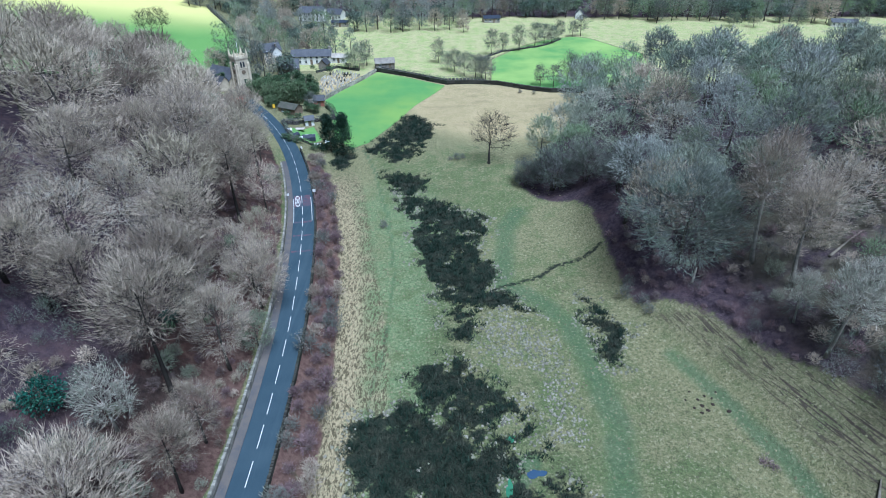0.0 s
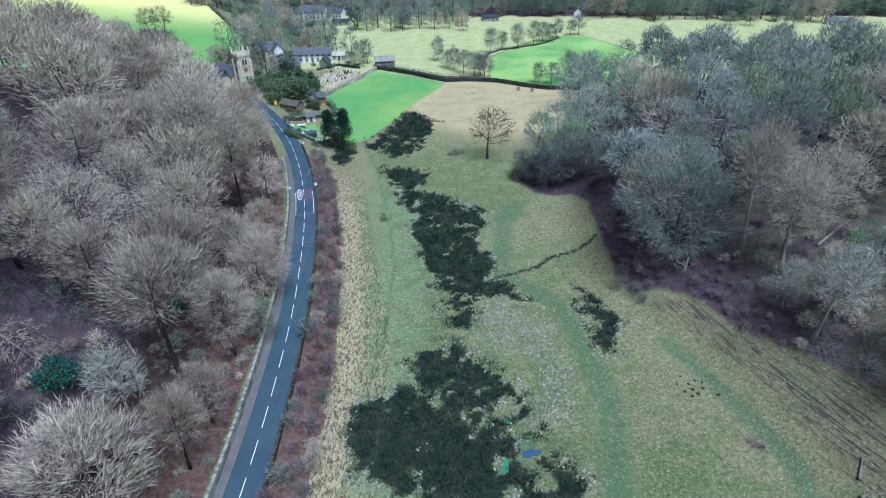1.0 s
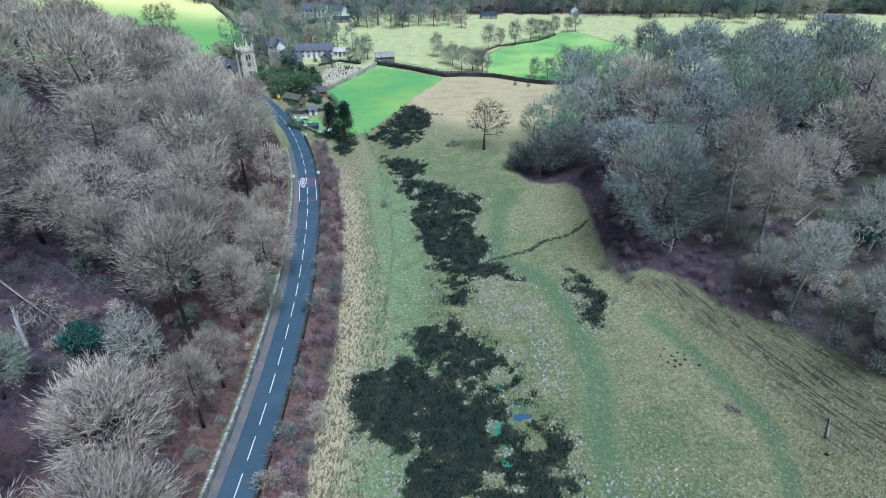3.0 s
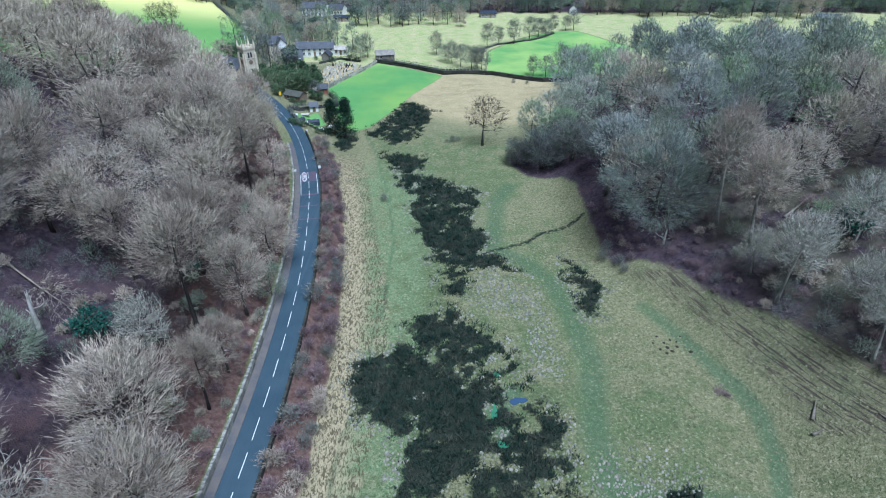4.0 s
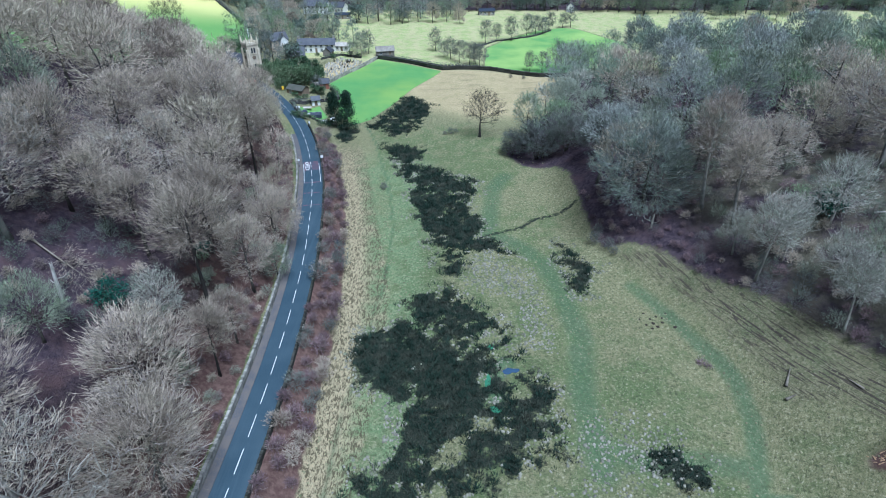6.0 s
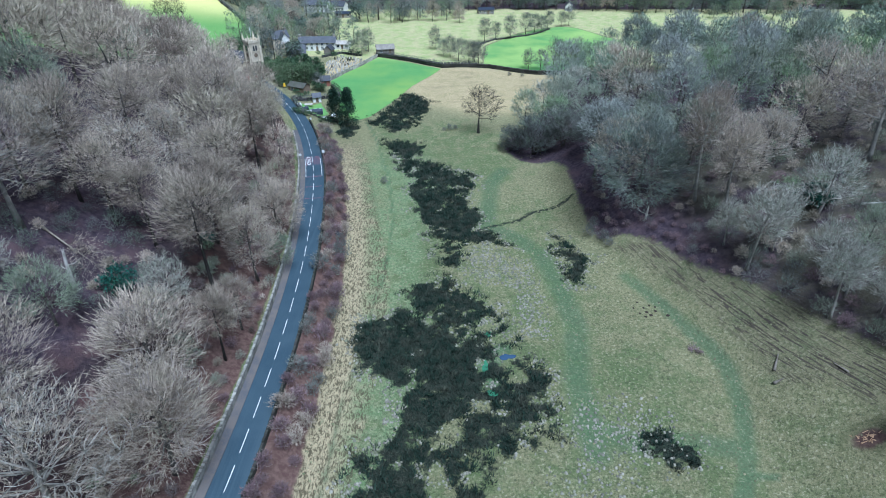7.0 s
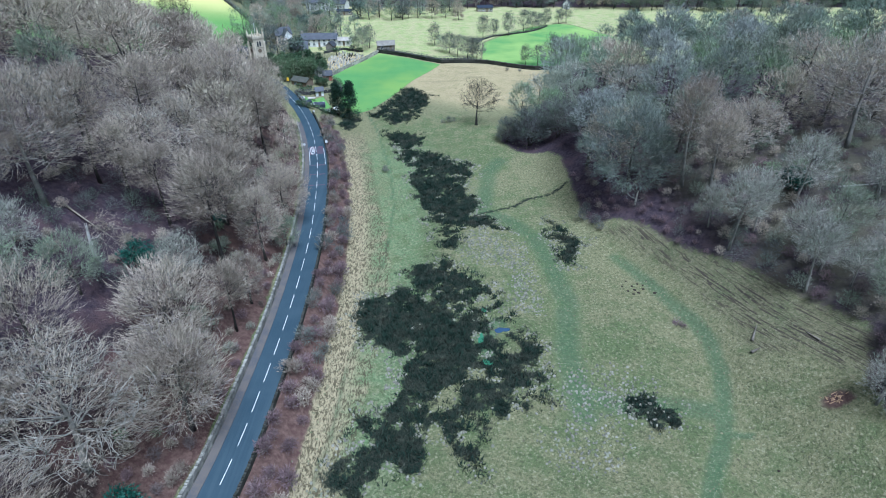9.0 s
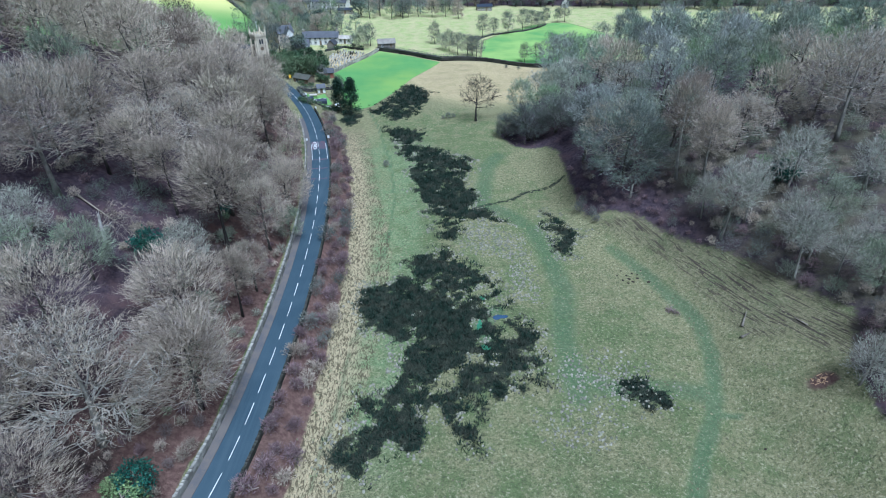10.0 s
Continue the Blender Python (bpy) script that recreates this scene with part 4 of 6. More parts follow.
def spread(sc):
    """Wide trees gain less in height than in breadth."""
    return min(sc, 0.5 + 0.5 * sc)


def plant(kind, x, y, scale=1.0, turn=None, label="", sink=0.15, rng=random.Random(7)):
    """A copy of a kind on the ground; the first one takes the original itself."""
    a = rng.uniform(0, 6.283) if turn is None else turn
    m = Matrix.Translation(on_ground(x, y, sink)) @ Matrix.Rotation(a, 4, 'Z') @ Matrix.Rotation(rng.gauss(0, 0.03), 4, 'X') @ Matrix.Diagonal((scale, scale, spread(scale) * (rng.uniform(0.86, 1.14) if scale > 0.8 else 1), 1))
    if kind.name in used:
        ob = copy_thing(kind, m)
    else:
        used.add(kind.name)
        ob = kind
    ob.matrix_world = m
    if label:
        ob["label"] = label
    return ob


class Scatter:
    """Keeps planted places apart."""

    def __init__(self, seed):
        self.rng = random.Random(seed)
        self.cells = {}

    def free(self, x, y, gap):
        ci, cj = int(x // 8), int(y // 8)
        return all((x - a) ** 2 + (y - b) ** 2 > (gap * 0.5 + g * 0.5) ** 2 for i in (ci - 1, ci, ci + 1) for j in (cj - 1, cj, cj + 1) for a, b, g in self.cells.get((i, j), ()))

    def hold(self, x, y, gap):
        self.cells.setdefault((int(x // 8), int(y // 8)), []).append((x, y, gap))


held = Scatter(3)


# ---- the wood on the slope above the road ----
# the trees that stand out first: kind, x, y, scale
crooked = tree_kind("tree", "old wide leafless tree with crooked silvery branches", "tree", grow(65, 18.5, 7.2, 2.6, 18, 120, 900, 7800, 1.0, 0.020, thick=0.020, fine=0.019), M_BARK_PALE, M_TWIG, GROVE, branch=M_BRANCH_PALE)
fan = tree_kind("tree", "broad leafless beech with fine upswept brown twigs", "tree", grow(66, 16, 5.8, 2.0, 12, 80, 340, 10500, 1.3, 0.021, fork=0.7, skin=0.5), M_BARK_DARK, M_TWIG, GROVE)
stemmed = tree_kind("tree", "tall leafless beech with long bare trunk and high crown", "tree", grow(67, 20, 6.0, 8.0, 13, 60, 260, 7500, 1.25, 0.024, fork=0.72, skin=0.5, thick=0.016), M_BARK_BLACK, M_TWIG, GROVE, branch=M_BARK)
KINDS = {"stemmed": stemmed, "crooked": crooked, "fan": fan, "beech": near_kinds[0], "broad": near_kinds[2], "olive": near_kinds[4], "ash": near_kinds[5], "silver": near_kinds[6], "grey": near_kinds[7], "dome": near_kinds[8]}
BREADTH = {"stemmed": 6.0, "crooked": 7.2, "fan": 5.8, "beech": 6.0, "broad": 6.4, "olive": 5.4, "ash": 4.2, "silver": 6.0, "grey": 6.2, "dome": 5.6}
NEAR_SLOPE = [("crooked", -40.8, 14.3, 1.32), ("fan", -32.9, 24.3, 1.40), ("beech", -48.2, 22.9, 1.12), ("olive", -51.7, 38.2, 0.86), ("ash", -41.7, 49.5, 1.0), ("stemmed", -33.2, 44.8, 0.72),
              ("crooked", -63.1, 53.0, 1.22), ("stemmed", -60.6, 64.3, 1.0), ("stemmed", -55.0, 62.9, 0.9), ("stemmed", -48.8, 62.1, 0.95), ("fan", -42.5, 71.3, 1.4), ("ash", -59.4, 39.5, 1.0), 
              ("fan", -48.4, 13.4, 0.85), ("broad", -41.3, 2.3, 0.87), ("olive", -57.0, 31.3, 0.95), ("beech", -66.7, 61.6, 1.17), ("broad", -68.4, 47.7, 1.08)]
UPPER_SLOPE = [("stemmed", -44.1, 105.7, 1.2), ("fan", -33.8, 82.3, 1.0), ("beech", -34.1, 66.1, 0.86), ("olive", -31.2, 71.5, 0.6), ("silver", -53.6, 83.9, 1.05), ("broad", -52.0, 108.4, 1.3), ("silver", -66.3, 74.0, 1.16),
               ("olive", -75.0, 82.3, 1.13), ("beech", -61.6, 85.9, 1.21), ("fan", -60.5, 106.5, 1.35)]
for kind, x, y, sc in NEAR_SLOPE + UPPER_SLOPE:
    plant(KINDS[kind], x, y, sc)
    held.hold(x, y, 1.55 * sc * BREADTH[kind])
# bare ground round the holly, the broken trunk and the fallen tree
for x, y, r in ((-47.5, 47, 6), (-52.0, 46, 7), (-58, 54, 9), (-54, 54, 8), (-49, 54, 6), (-50, 43, 5), (-43.5, 38, 6), (-34, 9, 5), (-32, 36, 4)):
    held.hold(x, y, r)
rng = random.Random(11)
for _ in range(30000):
    x, y = rng.uniform(-150, -28), rng.uniform(-24, 214)
    s = float(across(x, y))
    if s > (-6.5 if y < 118 else -8.5) or s < -105 or (y > 183 and x > -98):
        continue
    # what lies out of sight behind the near shoulder is left thin
    gap = 9.6 if s > -45 else 10.0 if s > -60 else 11.0
    if s > -12:
        gap = 7.0
    if not held.free(x, y, gap):
        continue
    held.hold(x, y, gap)
    size = (0.72 if s > -10.5 else 1.0 if y > 118 and s > -20 else 1.18) * rng.uniform(0.85, 1.2)
    if abs(x) > 0.632 * y + 56:
        joined_tree(far_kinds[rng.choices(range(3), (4, 1, 1))[0]], x, y, size * 1.1, rng)
    elif math.hypot(x, y - 15) < 86:
        plant((near_kinds + [stemmed])[rng.choices(range(10), (5, 5, 5, 5, 1.6, 1.4, 4.5, 0.4, 0.5, 6))[0]], x, y, size)
    else:
        joined_tree(mid_kinds[rng.choices(range(9), (5, 5, 5, 0.8, 1.4, 0.1, 0.3, 0.3, 6))[0]], x, y, size, rng)
for _ in range(900):
    y = rng.uniform(-10, 150)
    s = rng.uniform(-16, -5.0)
    x = float(road_x(y)) + s
    if held.free(x, y, 2.1):
        held.hold(x, y, 2.1)
        plant(bush_kinds[rng.choices((0, 1, 2), (3, 2, 2))[0]], x, y, rng.uniform(0.6, 1.0))

# thin dark brush on the shaded floor round the fallen tree
brush = Scatter(6)
for _ in range(260):
    x, y = rng.uniform(-66, -43), rng.uniform(40, 66)
    if (x + 48) ** 2 + (y - 47) ** 2 > 9 and brush.free(x, y, 2.6):
        brush.hold(x, y, 2.6)
        joined_tree(scrub_kinds[rng.choices((0, 1, 3), (1, 2, 4))[0]], x, y, rng.uniform(0.5, 1.05), rng)
for _ in range(520):
    p = road_point(rng.uniform(-6, 125), rng.uniform(-17, -4.8))
    if brush.free(p[0], p[1], 2.0):
        brush.hold(p[0], p[1], 2.0)
        joined_tree(scrub_kinds[rng.choices((0, 1, 2), (5, 3, 1))[0]], p[0], p[1], rng.uniform(0.4, 0.85), rng)

# ---- scrub on the bank between road and pasture ----
for _ in range(900):
    y = rng.uniform(-12, 152)
    s = rng.uniform(3.6, 7.6)
    p = road_point(y, s)
    if held.free(p[0], p[1], 2.1):
        held.hold(p[0], p[1], 2.1)
        plant(bush_kinds[rng.choices((0, 1, 3), (5, 2, 3))[0]], p[0], p[1], rng.uniform(0.7, 1.55))

# ---- the wood on the far side of the valley ----
big = [tree_kind("tree", "huge broad leafless beech at the wood's edge", "tree", grow(60, 20, 8.6, 0.5, 16, 110, 420, 24000, 1.2, 0.026, fork=0.6, skin=0.5), M_BARK_DARK, M_TWIG_GREY, branch=M_BRANCH_OLIVE),
       tree_kind("tree", "tall leafless tree with pale broken-barked trunk", "tree", grow(61, 22, 5.6, 7.5, 13, 70, 260, 11100, 1.1, 0.023, lean=(0.2, 0.7), thick=0.018), M_BARK_PALE, M_TWIG),
       tree_kind("tree", "slender leafless birch with silver trunk", "tree", grow(62, 13.5, 3.6, 4.5, 8, 36, 210, 3600, 0.9, 0.022, lean=(0.8, 0.5), thick=0.017), M_BARK_PALE, M_TWIG_PALE, branch=M_BRANCH_PALE),
       tree_kind("tree", "leafless spreading tree alone in the pasture", "tree", grow(63, 14.5, 6.9, 2.6, 14, 60, 240, 3300, 1.0, 0.022, fine=0.026, thick=0.032, lean=(1.5, 0.5), fork=0.36), M_BARK_BLACK, M_TWIG_BLACK, branch=M_BARK_BLACK),
       tree_kind("tree", "dense dark many-stemmed willow thicket", "tree", grow(64, 12, 6.2, 0.3, 14, 60, 160, 8400, 1.3, 0.034, 5), M_BARK_DARK, M_TWIG_DARK, branch=M_BARK_DARK)]
for k, x, y, sc in ((0, 43.6, 95, 1.2), (1, 53.5, 89.1, 1.1), (1, 56.5, 81.0, 1.05), (2, 56.0, 67.3, 1.35), (2, 62.7, 51.9, 1.2), (2, 54.5, 74.5, 0.85), (2, 60.5, 69, 1.0),
                    (3, 10, 154.3, 1.0), (4, 25.8, 138.9, 1.3), (4, 33.6, 137.1, 1.15), (4, 19, 141.5, 0.7), (4, 38.5, 125, 1.0)):
    plant(big[k], x, y, sc)
    held.hold(x, y, (19, 10, 6, 8, 10)[k])
EDGE_TREES = [("ash", 69.3, 73.4, 1.35), ("ash", 64.6, 60.8, 1.0), ("olive", 70.0, 42.9, 0.85), ("crooked", 84.9, 87.2, 1.45), ("silver", 87.8, 113.9, 1.5), ("olive", 79.5, 119.4, 1.3), ("grey", 56.6, 115.0, 1.45), ("olive", 58.4, 152.2, 1.2),
              ("silver", 65.9, 90.5, 1.15), ("grey", 65.0, 108.4, 1.1), ("dome", 51.4, 119.2, 0.95), ("ash", 81.2, 68.5, 1.0), ("silver", 97.6, 100.7, 1.4), ("olive", 70.3, 61.4, 0.8), ("ash", 61.5, 28.4, 0.9), ("ash", 66.0, 55.0, 0.8), ("ash", 68.2, 49.8, 0.8)]
for kind, x, y, sc in EDGE_TREES:
    plant(KINDS[kind], x, y, sc)
    held.hold(x, y, 1.5 * sc * BREADTH[kind])
# the bramble floor at the wood's corner and the clearing high on the slope stay open
for x, y, r in ((38, 88, 9), (42, 84, 8), (47, 80, 9), (50, 74, 6), (78, 62, 9), (85, 60, 9), (62, 80, 7)):
    held.hold(x, y, r)
for _ in range(30000):
    x, y = rng.uniform(14, 150), rng.uniform(18, 222)
    e = x - float(edge_x(y))
    deep = float(inside(WOOD_RIGHT, np.array(x), np.array(y)))
    low_slope = y + 0.5 * min(x - 50, 30) < 78
    if deep < (3.0 if low_slope or y < 140 else 0.5) or e > 95:
        continue
    gap = 6.5 if low_slope else 9.2
    if not held.free(x, y, gap):
        continue
    held.hold(x, y, gap)
    size = (0.6 if low_slope else 1.12) * rng.uniform(0.8, 1.15)
    if abs(x) > 0.632 * y + 56:
        joined_tree(far_kinds[rng.choices(range(3), (1, 4, 1))[0]], x, y, size * 1.1, rng)
    elif low_slope:
        plant(near_kinds[rng.choices(range(9), (1, 1, 1, 1.5, 3, 4, 4, 1, 1))[0]], x, y, size)
    elif math.hypot(x, y - 30) < 84:
        plant(near_kinds[rng.choices(range(9), (1, 1, 1, 1.5, 4, 0.5, 0.8, 5, 5))[0]], x, y, size)
    else:
        joined_tree(mid_kinds[rng.choices(range(8), (0.6, 0.6, 0.6, 4, 1.5, 7, 4, 2) if y > 115 and e > 26 else (1, 1, 1, 6, 2.4, 1, 6, 0))[0]], x, y, size, rng)
under = Scatter(4)
for _ in range(2600):
    x, y = rng.uniform(30, 100), rng.uniform(16, 112)
    deep = float(inside(WOOD_RIGHT, np.array(x), np.array(y)))
    corner = x < 53 and y > 68
    gap = 1.9 if corner else 2.4 if deep < 9 else 3.4
    if deep > 0.6 and abs(x) < 0.632 * y + 50 and under.free(x, y, gap):
        under.hold(x, y, gap)
        joined_tree(scrub_kinds[rng.choices((0, 1, 2, 3), (7, 1, 0, 1) if corner else (2, 3, 3, 2))[0]], x, y, rng.uniform(0.4, 0.8) if corner else rng.uniform(0.6, 1.3), rng)

# ---- the far end of the valley ----
for _ in range(7000):
    x, y = rng.uniform(-150, 320), rng.uniform(338, 430)
    if (-95 < x < -50 and y < 356) or (12 < x < 28 and y < 350) or (64 < x < 76 and y < 360) or y < 352 - 0.12 * max(0, x - 60) * (x < 200):
        continue
    gap = 5.4 if y < 372 else 11
    if held.free(x, y, gap):
        held.hold(x, y, gap)
        joined_tree(far_kinds[rng.choices(range(4), (3, 5, 3, 4))[0]], x, y, rng.uniform(0.75, 1.25), rng)
for x, y, sc in ((16.7, 272, .75), (22.5, 282, .6), (29.6, 281, .8), (37.6, 287, .8), (43.2, 295, .75), (46.7, 295.5, .7), (50.9, 301.5, .72), (59, 308.5, .55), (63.2, 309, .75),
                 (-7, 261, .7), (0.2, 246, .75), (4, 240, .7), (8, 235, .8), (12.5, 234.5, .8), (11, 240, .7), (-3, 250, .6), (-37.7, 256, .8), (-40, 250, .75), (-24, 322, .6), (-60, 300, .5), (-72, 290, .7),
                 (110, 340, .9), (148, 332, .7), (158, 330, .8), (180, 330, .95), (205, 318, .8), (33, 227, .6), (38, 225.5, .7), (44, 230, .8), (46, 224, .8), (52, 222, .9)):
    plant(valley_kinds[rng.choices(range(3), (3, 2, 1))[0]], x, y, sc * 1.2)
for x, y, sc in ((-72, 241, .55), (-66, 239, .4), (-75, 249, .55), (-84, 254, .9), (-72, 266, .9), (-56, 268, .8), (-44, 250, .7), (-49.5, 199, .55), (-86, 246, .8), (-64, 219, .4), (-78, 236, .55)):
    plant(valley_kinds[rng.choices(range(3), (2, 1, 3))[0]], x, y, sc)
for x, y in ((-134, 266), (-130, 270)):
    plant(big[3], x, y, 0.85)

for lo, hi, y0, y1, n in ((-108, -62, 266, 330, 200), (-56, 6, 318, 346, 110), (-140, -96, 352, 400, 40), (-78, -64, 226, 246, 3), (-96, -84, 232, 262, 26), (-60, -40, 262, 272, 14)):
    for _ in range(n):
        x, y = rng.uniform(lo, hi), rng.uniform(y0, y1)
        if x > -95 - 0.57 * max(0, y - 276) and held.free(x, y, 6.0) and not (-88 < x < -52 and 320 < y < 350):
            held.hold(x, y, 6.0)
            joined_tree(far_kinds[rng.choices(range(4), (4, 4, 3, 2))[0]], x, y, rng.uniform(0.6, 1.0), rng)
finish_woods()

for ob in kinds_all:
    if ob.name not in used:
        for o in (*ob.children_recursive, ob):
            bpy.data.objects.remove(o)


# ---- rush beds and tussocks ----
def tufts(seed, places, n, length, radius, spread, splay, blade=spikes):
    """Bunches of n blades at ground places."""
    rng = np.random.default_rng(seed)
    x, y = np.repeat(places[:, 0], n), np.repeat(places[:, 1], n)
    k = len(x)
    big = np.repeat(rng.uniform(0.6, 1.35, len(places)), n)
    a = rng.uniform(0, 6.283, k)
    r = spread * np.sqrt(rng.random(k)) * big
    bx, by = x + r * np.cos(a), y + r * np.sin(a)
    base = np.stack([bx, by, height(bx, by) - 0.05], 1)
    way = unit(np.stack([np.cos(a) * splay, np.sin(a) * splay, np.ones(k)], 1) + 0.25 * rng.normal(size=(k, 3)) * np.array([1, 1, 0.3]))
    return blade(rng, base, way, length * big * rng.uniform(0.6, 1.2, k), radius * big * rng.uniform(0.7, 1.3, k))


def scatter_where(seed, box, n, test):
    rng = np.random.default_rng(seed)
    p = np.stack([rng.uniform(box[0], box[1], n), rng.uniform(box[2], box[3], n)], 1)
    return p[test(p[:, 0], p[:, 1]) > rng.random(n)]


def pasture(x, y):
    return (across(x, y) > 6.5) & (x < edge_x(y) + np.where(y > 64, 2.0, 14.0))


def rough_margin(x, y):
    m = marsh(x, y)
    return pasture(x, y) * (0.95 * smooth(0.0, 0.3, m) * smooth(0.70, 0.45, m) * smooth(0.32, 0.55, cloudy(x, y, 6, 31)) + 0.5 * smooth(4, 1.5, np.hypot((x - 27) * 0.7, y - 37) / 2.2) + 0.9 * smooth(7, 2, np.hypot((x - 10) * 0.8, (y - 80) * 0.75)) + 0.8 * smooth(4, 1, np.abs(x - 17 + 0.03 * (y - 66))) * smooth(54, 60, y) * smooth(84, 78, y) + 0.5 * smooth(7, 2, np.hypot((x - 22) * 0.8, y - 27)))


def sown(x, y):
    r = np.full(np.shape(x), -9.0)
    for p in LUSH:
        r = np.maximum(r, inside(p, x, y))
    return r > -1


def domes(seed, places, r, h):
    """Low uneven mounds of matted grass, five-sided."""
    rng = np.random.default_rng(seed)
    n = len(places)
    big = rng.uniform(0.55, 1.35, n)
    turn = rng.uniform(0, 6.283, n)
    z = height(places[:, 0], places[:, 1])
    rings = []
    for share, up in ((1.0, -0.1), (0.78, 0.62)):
        for k in range(5):
            a = turn + 2 * math.pi * k / 5
            q = r * big * share * rng.uniform(0.7, 1.3, n)
            rings.append(np.stack([places[:, 0] + q * np.cos(a), places[:, 1] + q * np.sin(a), z + h * big * up * rng.uniform(0.7, 1.3, n)], 1))
    rings.append(np.stack([places[:, 0], places[:, 1], z + h * big], 1))
    v = np.stack(rings, 1).reshape(-1, 3)
    tri = [(k, (k + 1) % 5, 5 + (k + 1) % 5) for k in range(5)] + [(k, 5 + (k + 1) % 5, 5 + k) for k in range(5)] + [(5 + k, 5 + (k + 1) % 5, 10) for k in range(5)]
    return v, (np.arange(n)[:, None, None] * 11 + np.array(tri)[None]).reshape(-1, 3)


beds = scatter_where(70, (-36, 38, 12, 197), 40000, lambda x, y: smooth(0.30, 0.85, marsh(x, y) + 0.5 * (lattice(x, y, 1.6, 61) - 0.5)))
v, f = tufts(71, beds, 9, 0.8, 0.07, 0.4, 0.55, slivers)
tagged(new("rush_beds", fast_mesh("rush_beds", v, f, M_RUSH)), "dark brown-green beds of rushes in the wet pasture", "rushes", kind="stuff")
pale = scatter_where(72, (-24, 40, 8, 140), 36000, rough_margin)
v, f = domes(73, pale, 0.21, 0.22)
tagged(new("withered_tussocks", fast_mesh("withered_tussocks", v, f, M_RUSH_PALE)), "pale withered grass tussocks round the rush beds", "tussocks", kind="stuff")
strip = lambda x, y: pasture(x, y) * (marsh(x, y) < 0.45) * ~sown(x, y) * np.clip(0.22 + 0.1 * smooth(7, 2, np.abs(across(x, y) - 9.5)) + 0.3 * (cloudy(x, y, 9, 44) > 0.52) + 0.4 * smooth(-3, 3, x - edge_x(y)), 0, 1)
grass = scatter_where(74, (-40, 66, 0, 160), 13000, strip)
v, f = domes(75, grass, 0.17, 0.14)
tagged(new("grass_tussocks", fast_mesh("grass_tussocks", v, f, M_TUSSOCK)), "straw-green tussocks of rough winter grass", "grass", kind="stuff")


def blot(name, label, category, x, y, sx, sy, material, lift, seed):
    """A thin uneven sheet lying on the ground: a pool."""
    rng = np.random.default_rng(seed)
    n = 28
    ph = rng.uniform(0, 6.28, 4)
    rim = []
    for k in range(n):
        a = 2 * math.pi * k / n
        r = 1 + 0.22 * math.sin(2 * a + ph[0]) + 0.16 * math.sin(3 * a + ph[1]) + 0.1 * math.sin(5 * a + ph[2])
        rim.append((x + sx * r * math.cos(a), y + sy * r * math.sin(a)))
    z = max(float(height(px, py)) for px, py in rim) + lift
    vs = [(px, py, z) for px, py in rim] + [(px, py, z - 0.5) for px, py in rim] + [(x, y, z)]
    fs = [(k, (k + 1) % n, 2 * n) for k in range(n)] + [((k + 1) % n, k, n + k, n + (k + 1) % n) for k in range(n)]
    return tagged(new(name, mesh_of(name, vs, fs, material)), label, category, kind="structure")


blot("water_pool", "small blue pool of standing water among rushes", "pool", 11.6, 52.2, 1.25, 0.7, M_WATER, 0.03, 3)
M_MOSS = plain("bog_moss", (0.04, 0.14, 0.075), (0.065, 0.19, 0.095), 1.0, 0.8, 0.5, 0.2, 8)
blot("bog_moss", "bright green bog moss beside the pool", "moss", 7.8, 49.8, 0.5, 1.2, M_MOSS, 0.03, 4)
blot("bog_moss", "bright green bog moss along a wet gap", "moss", 8.7, 43.6, 0.8, 0.6, M_MOSS, 0.03, 6)
blot("bog_moss", "bright green bog moss in a gap of the rushes", "moss", 8.6, 58.2, 0.7, 0.5, M_MOSS, 0.03, 5)

# ---- evergreens, snags and fallen wood ----
holly = tree_kind("holly_bush", "dense dark blue-green holly bush in the wood", "bush", evergreen(80, 4.6, 2.5, 0.2, 1500, 0.34), M_BARK, M_HOLLY, crown="foliage")
plant(holly, -48.0, 48.2, 1.0)
plant(holly, -35.2, 10.6, 1.0, label="glossy holly bush beside the footway wall")
plant(holly, 69.5, 76, 1.25, label="blue-green holly tree high in the wood")
plant(holly, -43.5, 70, 0.55)
ivy = tree_kind("ivy_bush", "yellow-green ivy-covered bush under the trees", "bush", evergreen(81, 4.0, 1.7, 0.2, 1000, 0.3), M_BARK, M_IVY, crown="foliage")
plant(ivy, -35.4, 7.6, 1.35)
plant(ivy, -37.2, 9.2, 0.8)
pine = tree_kind("pine_tree", "dark green pine tree at the garden's corner", "tree", evergreen(82, 13.5, 3.7, 0.5, 6200, 0.42, 1.5), M_BARK, M_NEEDLE)
plant(pine, -36.2, 163.3, 0.86)
plant(pine, -32.6, 162.4, 1.0)
yew = tree_kind("yew_tree", "broad dark evergreen yew in the churchyard", "tree", evergreen(83, 9.5, 4.3, 0.6, 3000, 0.55), M_BARK, M_LEAF, "churchyard evergreens")
yew_pale = tree_kind("evergreen_tree", "grey-green evergreen tree beside the church", "tree", evergreen(84, 8.5, 4.0, 0.6, 2800, 0.5), M_BARK, M_HEDGE, "churchyard evergreens")
